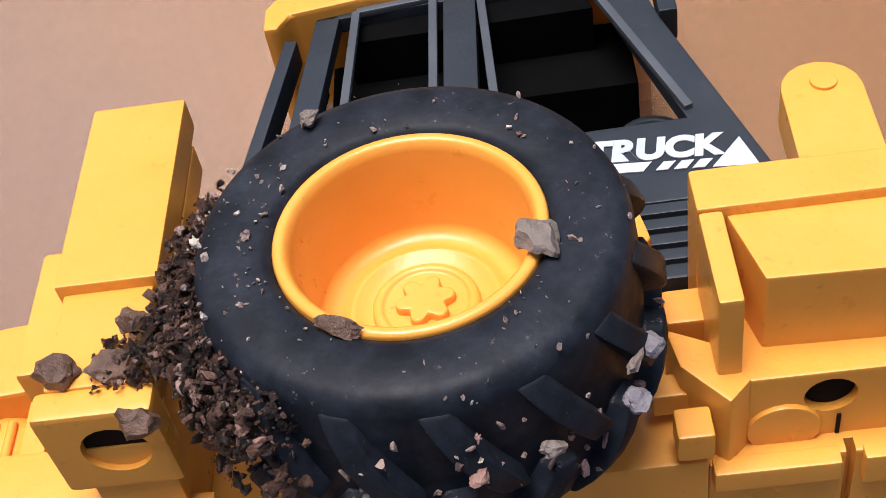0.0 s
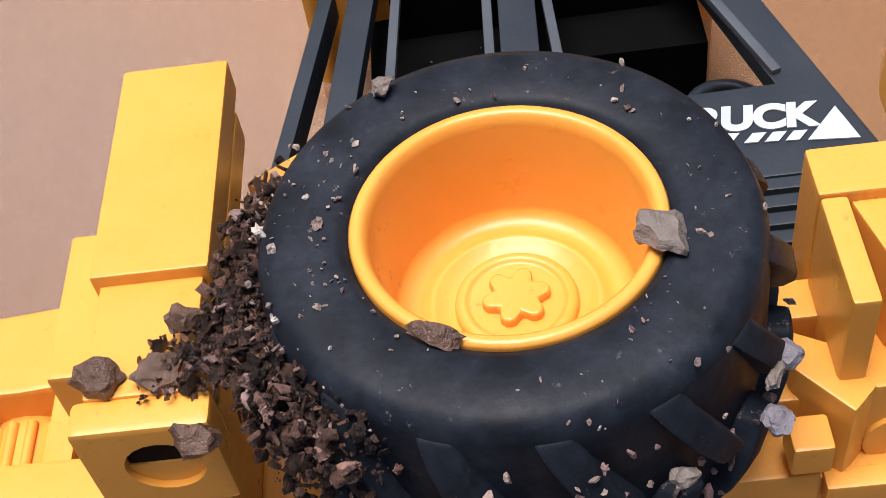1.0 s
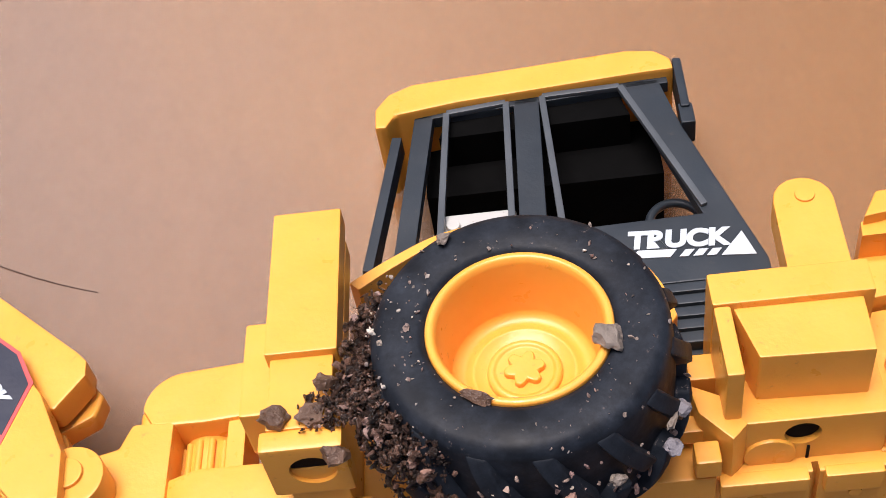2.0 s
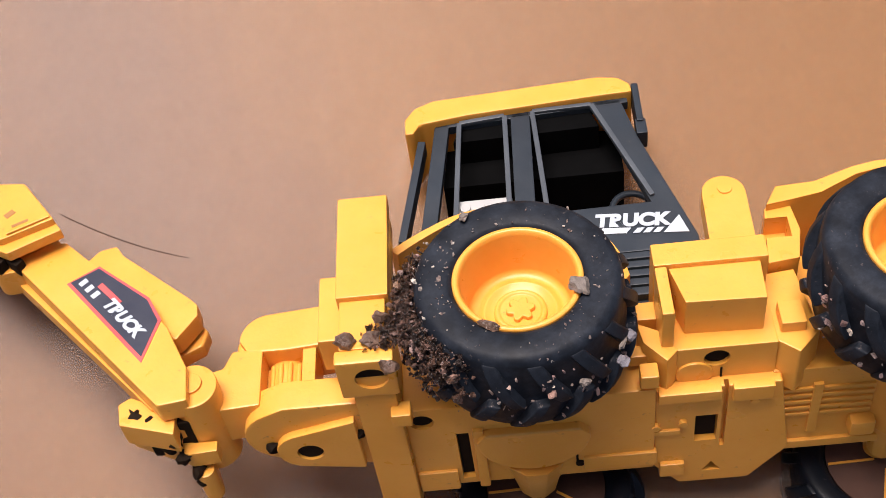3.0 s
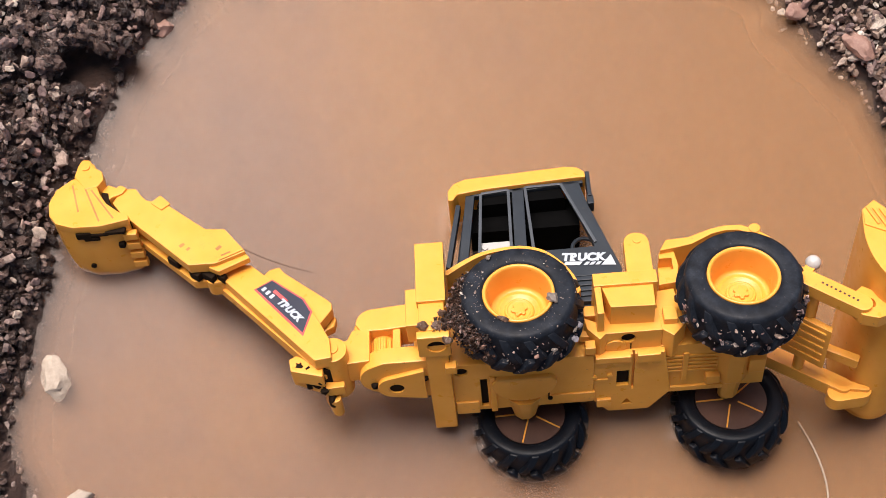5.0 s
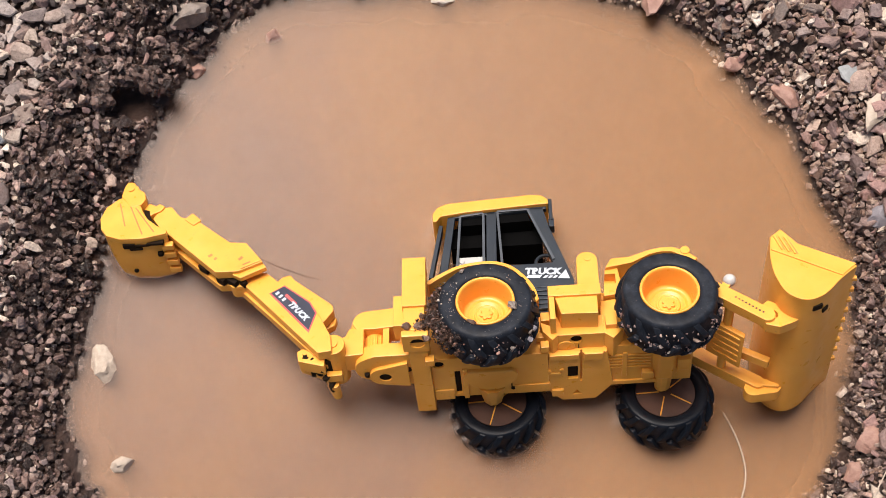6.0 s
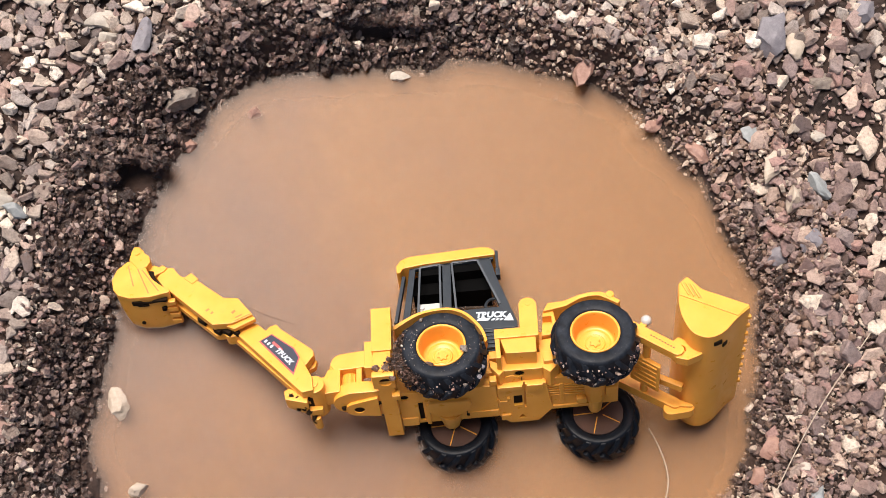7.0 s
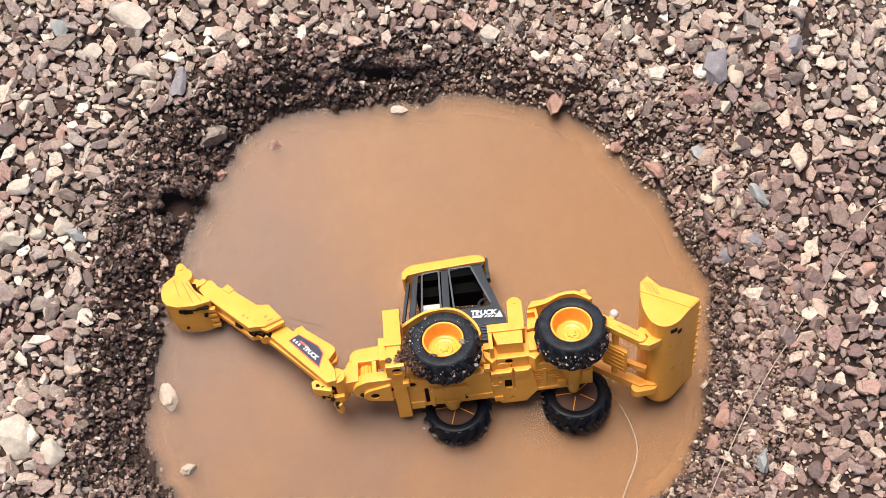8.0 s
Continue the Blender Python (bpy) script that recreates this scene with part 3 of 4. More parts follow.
# cab
NEAR, FAR = -31.0, -81.0
part("cab_floor", box(B(), -26, 46, 16, 32, FAR, NEAR - 0.4), BLACK, toy, "black cab with open window frames", 0.6)
for z0 in (NEAR, FAR + 3):
    z1 = z0 - 3
    bm = B()
    slab(bm, (-24.2, 32), (-17.8, 84), 4.2, z1, z0)
    slab(bm, (3.2, 30), (4.9, 86), 5.6, z1, z0)
    slab(bm, (-20, 84.4), (36, 87.6), 4.0, z1, z0)
    prism(bm, [(26, 87.5), (34, 87), (37, 72), (48, 34), (48, 30), (-24, 30), (-24, 38), (6, 38), (14, 46.3), (37.4, 46.8)], z1, z0)
    part("side_frame", bm, BLACK, toy, "black plastic cab side frame", 0.4)
    for a, b in (((-15.4, 44), (-12.8, 83.2)), ((-12.8, 83.2), (0.4, 84.6)), ((0.4, 84.6), (-0.6, 44)), ((9.6, 46), (8.4, 85.2)), ((8.4, 85.2), (25.5, 85.6)), ((25.5, 85.6), (38.0, 48.5))):
        part("window_frame", slab(B(), a, b, 1.5, z0 - 0.5, z0 + 0.9), TRIM, toy, "", 0.35)
part("back_pillar", slab(B(), (-30, 40), (-23.8, 77), 2.2, NEAR - 4, NEAR + 1), BLACK, toy, "", 0.3)
part("back_pillar", slab(B(), (-27, 40), (-21, 80), 1.6, NEAR - 14, NEAR - 10), BLACK, toy, "", 0.3)
part("cab_roof", prism(B(), [(-28.5, 79), (-26, 79), (-24, 82.5), (-10, 84.5), (30, 87.2), (37.6, 87.4), (37.4, 91), (34, 94), (28, 95), (-20, 92), (-25.5, 89.5), (-28.5, 85)], FAR - 2, NEAR + 2.4), YELLOW, toy, "yellow cab roof touching the water", 1.0)
# added black blocks stand for the shade under the roof, behind the windows
part("cab_lining", box(B(), -19, 33, 69, 86, -72, -42), CAB_SHADE, toy, "matt black block standing for the shade inside the cab", 0.3)
part("cab_lining_top", prism(B(), [(-15, 78), (27, 79), (25, 86.6), (-13, 84.4)], -42.2, -33), CAB_SHADE, toy, "", 0.3)
part("seat", box(B(), -14.5, 0.5, 46, 55.0, -40, -32.6), CLEAR_GREY, toy, "pale grey seat piece", 0.7)
part("seat_knob", cyl(B(), -12.6, 51.5, -38, -31.6, 1.5, 14), CLEAR_GREY, toy, "", 0.5)
bm = B()
revolve(bm, [(5.5 + 1.0 * math.cos(2 * math.pi * k / 8), -47 + 1.0 * math.sin(2 * math.pi * k / 8)) for k in range(8)], 28, 34, 59, True)
part("steering_wheel", bm, BLACK, toy, "", 0)
part("mirror", slab(B(), (38.6, 91.4), (38.4, 76), 2.0, NEAR - 6, NEAR + 1.8), BLACK, toy, "thin black wing mirror", 0.5)
part("mirror_clip", box(B(), 36.9, 40.0, 71.5, 77.5, NEAR - 5, NEAR + 1.2), BLACK, toy, "", 0.5)
for k in range(4):
    part("grille_slat", box(B(), 21, 48 - 0.5 * k, 27.2 - 2.9 * k, 29.2 - 2.9 * k, NEAR - 8, NEAR + 0.6), BLACK, toy, "", 0.3)
part("grille_back", box(B(), 21, 47, 15, 29, NEAR - 9, NEAR - 3), BLACK, toy, "", 0.2)
# print on the cab side
text_part("lettering", "TRUCK", 5.9, WHITE, toy, pose(21.6 * MM, 39.4 * MM, (NEAR + 0.15) * MM, 0, 0, -4), 0.1, 0.12)
part("print_mark", prism(B(), [(22.0, 36.8), (29.5, 36.2), (31, 38.0), (23.5, 38.6)], NEAR + 0.05, NEAR + 0.25), WHITE, toy, "", 0)
for k in range(3):
    part("print_mark", prism(B(), [(31.2 + 2.6 * k, 36.1 - 0.2 * k), (33.0 + 2.6 * k, 36.0 - 0.2 * k), (34.4 + 2.6 * k, 37.6 - 0.2 * k), (32.6 + 2.6 * k, 37.7 - 0.2 * k)], NEAR + 0.05, NEAR + 0.25), WHITE, toy, "", 0)
part("print_mark", prism(B(), [(39.2, 35.4), (45.8, 34.8), (44.0, 41.0)], NEAR + 0.05, NEAR + 0.25), WHITE, toy, "", 0)

# digging arm: swing bracket
part("lower_jaw", prism_y(B(), [(-41, -28), (-41, -56), (-58, -54)] + arc(-61, -40, 10.5, 250, 110, 10) + [(-60, -28)], -11.5, -3), YELLOW, toy, "yellow swing bracket of the digging arm", 0.9)
plate = part("jaw_plate", prism_y(B(), [(-43, -33), (-43, -54.5), (-56, -52)] + arc(-57, -44.5, 7.2, 265, 110, 8), -13.6, -11), YELLOW, toy, "", 0.6)
cut(plate, cyl_y(B(), -55.8, -45, -16, -8, 3.4))
# dark disc stands for the shade down the jaw plate's hole
part("hole_floor", cyl_y(B(), -55.8, -45, -12.8, -11.2, 3.3), SHADE_AND_MUD, toy, "", 0)
part("mud_lump", lump(-64.5, -11.0, -44.5, 5.0, 91), SHADE_AND_MUD, toy, "dark mud", 0)
part("mud_lump", lump(-43.2, -11.6, -41, 3.4, 92), SHADE_AND_MUD, toy, "dark mud", 0)
part("upper_jaw", prism(B(), arc(-64.5, 12, 8.0, 180, 100, 8) + [(-48, 21.5), (-41.5, 21.5), (-41.5, 9.5), (-60, 8), (-70, 8)], -44, -30), YELLOW, toy, "", 0.9)
part("jaw_back", box(B(), -47, -40.5, -4, 20, -52, -33), YELLOW, toy, "", 0.6)
part("swing_barrel", cyl_y(B(), -61, -40, -4, 9, 5.2), YELLOW, toy, "ribbed yellow swing barrel", 0.3)
for k in range(14):
    a = 2 * math.pi * k / 14
    part("barrel_rib", cyl_y(B(), -61 + 5.3 * math.cos(a), -40 + 5.3 * math.sin(a), -3, 7, 0.7, 8), YELLOW, toy, "", 0)
part("barrel_collar", box(B(), -56, -52.5, -2, 10, -42, -31), YELLOW, toy, "", 0.5)
part("swing_knuckle", prism(B(), [(-80, -9), (-66, -8), (-66, 9), (-74, 9), (-76, 4), (-80, 3)], -44, -30), YELLOW, toy, "", 0.8)
part("knuckle_pin", cyl_y(B(), -71.5, -33, 8, 12.5, 1.8), YELLOW, toy, "", 0.5)
# boom root and boom
part("boom_root", cyl(B(), -81.5, -5.5, -52, -23, 6.4, 28), YELLOW, toy, "round yellow boom pivot", 0.7)
part("boom_root_pin", cyl(B(), -81.8, -5.0, -23.4, -22.2, 3.0, 20), YELLOW, toy, "", 0.3)
boom_side = [(-133, 37.4), (-123.6, 43), (-119, 42.6), (-93.2, 17.2), (-88.3, 11.1), (-82.2, -1.8), (-81.3, -11.5), (-88.5, -12.5)]
part("boom", prism(B(), boom_side, -27, -20), YELLOW, toy, "yellow boom with a dark name sticker", 0.7)
part("boom_web", prism(B(), [(-134, 36), (-116, 40), (-92, 8), (-88, -8), (-92, -9)], -32, -26.5), YELLOW, toy, "", 0.4)
part("boom_far_side", prism(B(), boom_side, -36, -31.6), YELLOW, toy, "", 0.7)
part("cylinder_cover", prism(B(), [(-114, 38), (-110.8, 41.6), (-106.3, 42.7), (-104.2, 39.3), (-84.5, 22.4), (-82.2, 20), (-81.9, 16.6), (-86.7, 9.5), (-93, 10)], -30, -23.4), YELLOW, toy, "", 0.8)
part("cylinder_cover_far", prism(B(), [(-106, 40), (-84, 20.5), (-81, 17), (-82, 12.5), (-90, 8), (-98, 18)], -36, -31.0), YELLOW, toy, "", 0.8)
part("boom_heel", prism(B(), [(-101, -6), (-98, -4), (-86, -10), (-86, -16), (-100, -12)], -36, -27.5), YELLOW, toy, "", 0.6)
part("boom_heel_strap", prism(B(), [(-101, -4), (-84, -12), (-78, -12), (-78, -15), (-85, -15.5), (-101, -8)], -44, -38), YELLOW, toy, "", 0.5)
for k, (x, y, z, size) in enumerate(((-96, -9.0, -28.5, 3.4), (-92.5, -10.6, -29.0, 3.8), (-89.5, -12.4, -31, 4.2), (-87.5, -13.5, -34, 3.6), (-93.5, -10.6, -34.5, 3.4), (-90, -12.2, -38, 4.0), (-86.5, -14.5, -40, 4.2), (-88, -11, -44, 4.0), (-84.5, -15.4, -45.5, 3.8), (-84, -16, -50, 3.2), (-98.5, -7.4, -40, 2.8))):
    part("mud_lump", lump(x, y, z, size, 70 + k), SHADE_AND_MUD, toy, "dark mud", 0)
# one dark box gives both the mud and the shade of the heel recess
part("heel_gap", box(B(), -95, -83, -12, -4, -43, -29), SHADE_AND_MUD, toy, "dark fill for mud and shade in the heel recess", 0.4)
part("heel_tip", prism(B(), capsule((-86, -8), (-83, -15), 3.0, 2.5), -58, -46), YELLOW, toy, "", 0.6)
# sticker
stick = [(-115.6, 28.2), (-93.9, 2.4), (-90.9, 13.2), (-94.4, 20.2), (-108.6, 32.2)]
part("sticker_edge", prism(B(), [(-116.6, 28.0), (-93.7, 0.6), (-90.0, 13.4), (-93.9, 20.8), (-108.6, 33.0)], -20.05, -19.85), RED, toy, "red sticker border", 0)
part("sticker", prism(B(), stick, -20.0, -19.75), NAVY, toy, "dark blue sticker", 0)
text_part("sticker_lettering", "TRUCK", 4.6, WHITE, toy, pose(-106.0 * MM, 20.0 * MM, -19.65 * MM, 0, 0, -50), 0.06, 0.2)
for k in range(3):
    part("sticker_mark", slab(B(), (-112.9 + 1.9 * k, 27.0 - 2.2 * k), (-111.2 + 1.9 * k, 28.6 - 2.2 * k), 1.5, -19.8, -19.62), WHITE, toy, "", 0)
part("sticker_mark", slab(B(), (-107.5, 26.5), (-101.5, 19.8), 1.6, -19.8, -19.60), RED, toy, "", 0)

# dipper
dipper_side = [(-184.6, 79.1), (-181.8, 84.2), (-179.2, 87.0), (-174.5, 87.0), (-171.0, 81.8), (-168.3, 78.9), (-164.7, 77.8), (-162.0, 79.9), (-158.9, 75.8), (-139.0, 58.4), (-129.9, 57.5), (-119.6, 43.4), (-132.8, 37.7), (-145.1, 37.9), (-180.3, 72.7)]
part("dipper", prism(B(), dipper_side, -17, -11), YELLOW, toy, "yellow dipper arm", 0.7)
part("dipper_lip", prism(B(), [(-120.6, 45.0), (-118.0, 41.2), (-131.5, 34.6), (-136.5, 37.4), (-132.8, 39.5)], -16.5, -13.2), YELLOW, toy, "", 0.5)
part("dipper_ridge", slab(B(), (-131.5, 39.3), (-120.8, 44.2), 0.9, -11.3, -10.3), YELLOW, toy, "", 0.3)
part("dipper_pad", prism(B(), [(-166.2, 76.6), (-161.8, 80.6), (-156.5, 75.0), (-160.5, 71.6)], -11.4, -10.2), YELLOW, toy, "", 0.4)
part("dipper_web", prism(B(), [(-181, 78), (-172, 82), (-158, 72), (-138, 56), (-124, 45), (-133, 40.5), (-144, 41.5)], -23, -16.6), YELLOW, toy, "", 0.5)
part("dipper_far_side", prism(B(), [(x * 0.985 - 2.2, y * 0.97 + 0.6) for x, y in dipper_side], -28, -22.6), YELLOW, toy, "", 0.7)
for a, b, w in (((-150, 49), (-148, 50.5), 1.6), ((-146.5, 46.5), (-145.3, 48), 1.4), ((-133, 45.5), (-131, 47.5), 1.8), ((-130.6, 41.9), (-126.5, 43.8), 0.9)):
    part("mud_slot", slab(B(), a, b, w, -12.6, -10.9), DARK_AMBER, toy, "dark amber slot strip", 0)
# dark slabs paint the shade between the dipper's two sides
for x, y, w, h in ((-154, 47.6, 5.0, 3.0), (-143.5, 38.8, 4.4, 3.0), (-137.4, 37.4, 5.5, 3.2), (-131.2, 36.0, 3.4, 2.8)):
    part("dipper_gap", slab(B(), (x - w / 2, y + w / 2.4), (x + w / 2, y - w / 2.8), h, -22, -17.4), SHADE_AND_MUD, toy, "dark slab standing for the shade between the dipper's sides", 0.6)
part("dipper_clevis", prism(B(), capsule((-136, 37.5), (-127, 38.5), 3.2, 3.0), -30, -21), YELLOW, toy, "", 0.6)

# digging bucket
ear = [(-202.6, 91.5), (-201.6, 98.5), (-200.1, 102.2), (-196.4, 101.8), (-193.7, 96.8), (-189.4, 93.6), (-188.1, 88.6), (-190.2, 84.4), (-196, 83)]
cheek = [(-190.8, 84.4), (-188.6, 79.2), (-185.3, 73.9), (-179.4, 68.6), (-173.8, 65.2), (-173.5, 62.6), (-186.2, 59.9), (-199.1, 60.2), (-207.3, 63.4), (-211.0, 68.6), (-212.5, 76.2), (-210.1, 84.3), (-203.5, 90.4), (-197, 91.6)]
part("bucket_side", prism(B(), cheek, -9, -5), YELLOW, toy, "yellow digging bucket lying in the water", 0.7)
part("bucket_ear", prism(B(), ear, -11, -4.6), YELLOW, toy, "", 0.8)
part("ear_pin", cyl(B(), -197.6, 96.6, -5, -3.9, 2.0, 18), YELLOW, toy, "", 0.3)
for a, b in (((-202.6, 86.5), (-197.5, 69.5)), ((-197.2, 86.0), (-187.0, 62.8)), ((-193.2, 82.5), (-180.6, 64.0))):
    part("cheek_groove", slab(B(), a, b, 0.8, -6, -4.9), DARK_AMBER, toy, "dark amber groove strip", 0)
round_shell = [(-203.0, 89.0), (-209.6, 83.8), (-212.1, 76), (-210.6, 68.8), (-207.2, 63.7), (-199.1, 60.5), (-186.2, 60.2), (-174, 62.8), (-174.2, 65), (-184, 71), (-190, 83)]
bm = B()
rings = [[bm.verts.new((-188 + (x + 188) * k, 67 + (y - 67) * k, z)) for x, y in round_shell] for z, k in ((-43, 0.74), (-41.5, 0.86), (-38.5, 0.93), (-33, 0.98), (-24, 1.0), (-8.6, 1.0))]
bm.faces.new(rings[0][::-1])
bm.faces.new(rings[-1])
for lo, hi in zip(rings, rings[1:]):
    for i in range(len(lo)):
        j = (i + 1) % len(lo)
        bm.faces.new((lo[i], lo[j], hi[j], hi[i]))
part("bucket_shell", bm, YELLOW, toy, "", 0.5)
# shade in the slots under the bucket side, put in as near-black blocks
for x0, x1, z0, z1 in ((-199, -192, -13.4, -9.4), (-193, -184, -12.2, -10.4), (-185.5, -176, -11.6, -9.6), (-196, -188.5, -15.0, -12.6), (-181.5, -178.5, -21.5, -18.5)):
    part("bucket_gap", box(B(), x0, x1, 59.5, 64, z0, z1), SHADE_AND_MUD, toy, "dark block standing for a shaded slot under the bucket side", 0.7)
# near-black strip along the cheek paints the shade of the bucket's mouth
part("bucket_mouth", prism(B(), [(-190, 85), (-188.5, 77), (-184, 71), (-176, 65.6), (-174.5, 67.2), (-180.5, 72), (-185.3, 78), (-186.6, 84)], -16, -9.6), SHADE_AND_MUD, toy, "dark strip standing for the shade in the bucket's mouth", 0.3)
# dark disc paints a small hole's shade; nothing is cut
part("bucket_hole", cyl_y(B(), -197, -33, 59.6, 63, 1.3), SHADE_AND_MUD, toy, "", 0.1)
for k in range(4):
    part("bucket_tooth", box(B(), -178, -171.5, 60.0, 63.4, -17 - 6.6 * k, -12.8 - 6.6 * k), YELLOW, toy, "", 0.7)
part("bucket_link", prism(B(), [(-190.4, 86.2), (-187.4, 89.6), (-183.4, 87.4), (-181.6, 89.0), (-178.2, 86.6), (-180.2, 83.4), (-184.4, 81.6), (-186.8, 79.2)], -16, -9.8), YELLOW, toy, "", 0.7)
part("bucket_hinge", cyl(B(), -197, 97, -26, -5.4, 3.6, 20), YELLOW, toy, "", 0.6)

# front loader
part("loader_arm", prism(B(), capsule((112, 13), (142, -10.5), 4.0, 4.0), -18, -11), YELLOW, toy, "yellow loader arm", 0.6)
part("loader_arm", prism(B(), capsule((112, 13), (144, -10), 3.8, 3.8), -82, -74), YELLOW, toy, "yellow loader arm", 0.6)
arm_hole = part("arm_lug", prism(B(), [(137.6, -9.5), (139.6, -3.8), (144, -0.4), (151, -5), (160, -12), (154.5, -15), (147.4, -17.5), (141, -15.4)], -20, -13), YELLOW, toy, "", 0.6)
cut(arm_hole, cyl(B(), 144.6, -9.6, -25, -5, 3.0))
part("lug_pin", cyl(B(), 144.6, -9.6, -20, -16.5, 2.9, 18), YELLOW, toy, "", 0.3)
part("arm_lug", prism(B(), capsule((141, -13), (152, -12), 4.6, 4.6), -84, -76), YELLOW, toy, "", 0.6)
part("cross_bar", cyl(B(), 126, 2, -78, -16, 2.6, 16), YELLOW, toy, "", 0.3)
part("cross_panel", prism(B(), [(117, 4), (133, -9), (134, -6), (118, 8)], -62, -34), YELLOW, toy, "ribbed yellow cross panel", 0.5)
for k in range(5):
    part("panel_rib", prism(B(), [(119, 1.6), (131, -8.4), (131.6, -7), (119.6, 3)], -38 - 5 * k, -36.5 - 5 * k), YELLOW, toy, "", 0.2)
part("tilt_ram", slab(B(), (128, 2), (148, -10), 4.0, -60, -54), YELLOW, toy, "", 0.8)
part("ram_rod", slab(B(), (118, 9), (130, 1), 2.2, -58.4, -55.6), CLEAR_GREY, toy, "pale rod", 0.6)
bm = B()
prof = [(3.4 * math.sin(math.pi * k / 10), 3.4 * math.cos(math.pi * k / 10) - 12.5) for k in range(1, 10)]
rings = revolve(bm, prof, 20, 126.6, 13.2)
bm.faces.new(rings[0][::-1])
bm.faces.new(rings[-1])
part("lamp_knob", bm, CLEAR_GREY, toy, "pale translucent round knob", 0)
part("knob_stem", cyl(B(), 124.5, 10.5, -18, -12, 2.2, 14), YELLOW, toy, "", 0.4)
for k in range(9):
    q = Vector((127.5, 1.5)).lerp(Vector((140.5, -9.5)), k / 8.5)
    part("arm_print", slab(B(), q, q + Vector((0.7, -0.6)), 1.0, -11.1, -10.95), SHADED_MUD_AND_PRINT, toy, "", 0)
curve = rounded([(187.6, 5.4), (178.6, -1.6), (168.5, -11.0), (158.8, -13.9), (150.4, -9.0), (146.4, 1.5), (145.6, 12), (146.6, 20)])
inner = rounded([(149.4, 19), (148.6, 11), (149.3, 2.5), (152.8, -6.0), (159.2, -10.6), (167, -8.2), (176.6, 1.0), (185.4, 7.6)])
side = [(147.7, 27.0), (153.6, 31.6), (156.5, 27.9), (161.1, 21.4)] + curve
part("loader_bucket", prism(B(), curve + [(147.5, 26.0), (150.2, 26.4)] + inner, -100, 2), YELLOW, toy, "yellow front loader bucket dipping into the water", 0.35)
part("bucket_cheek", prism(B(), side, 0.5, 4), YELLOW, toy, "", 0.6)
part("bucket_cheek", prism(B(), side, -100.5, -97), YELLOW, toy, "", 0.6)
part("cheek_flange", prism(B(), [(146.9, 18.4), (147.9, 26.6), (153.6, 31.2), (156.4, 27.6), (160.9, 21.0), (187.2, 6.4), (179.0, -0.4)], 3.8, 4.7), YELLOW, toy, "raised edge of the bucket's side", 0.3)
for k in range(3):
    part("cheek_slot", slab(B(), (149.6 + 2.6 * k, 27.0 - 0.6 * k), (152.4 + 3.0 * k, 17.6 - 1.6 * k), 1.1, 4.5, 5.6), YELLOW, toy, "", 0.25)
    # dark amber strip paints the shade beside each raised bar
    part("slot_shade", slab(B(), (150.8 + 2.6 * k, 26.6 - 0.6 * k), (153.6 + 3.0 * k, 17.6 - 1.6 * k), 0.5, 4.5, 4.85), DARK_AMBER, toy, "", 0)
for k in range(9):
    part("lip_tooth", box(B(), 186.2, 189.0, 4.4, 6.6, -8 - 9 * k, -5.5 - 9 * k), YELLOW, toy, "", 0.5)
part("mud_smear", slab(B(), (163, -13.6), (168, -11.9), 1.4, -6.4, -2.6), SHADE_AND_MUD, toy, "", 0.5)
part("mud_smear", slab(B(), (169, -11.0), (172, -8.4), 1.4, -12, -8.6), SHADE_AND_MUD, toy, "", 0.5)
part("bucket_lug", prism(B(), capsule((142, -9), (154, -13), 3.0, 1.2), -84, -74), YELLOW, toy, "", 0.8)


# ---- water: one sheet that climbs a little where it meets the toy ----
def waterline():
    """Where the toy's surfaces pass through the water, as a search tree."""
    bpy.context.view_layer.update()
    found = []
    for ob in toy.children_recursive:
        me, m = ob.data, np.array(ob.matrix_world)
        co = np.empty(len(me.vertices) * 3)
        me.vertices.foreach_get("co", co)
        co = co.reshape(-1, 3) @ m[:3, :3].T + m[:3, 3]
        me.calc_loop_triangles()
        tri = np.empty(len(me.loop_triangles) * 3, dtype=np.int32)
        me.loop_triangles.foreach_get("vertices", tri)
        corner = co[tri.reshape(-1, 3)]
        over = corner[:, :, 2] > WATER
        for p, up in zip(corner[over.any(1) & ~over.all(1)], over[over.any(1) & ~over.all(1)]):
            ends = [p[a] + (p[b] - p[a]) * (WATER - p[a][2]) / (p[b][2] - p[a][2]) for a, b in ((0, 1), (1, 2), (2, 0)) if up[a] != up[b]]
            steps = max(1, int(np.linalg.norm(ends[1] - ends[0]) / 0.0008))
            found += [ends[0] + (ends[1] - ends[0]) * k / steps for k in range(steps + 1)]
    tree = kdtree.KDTree(len(found))
    for k, p in enumerate(found):
        tree.insert((p[0], p[1], 0), k)
    tree.balance()
    return tree


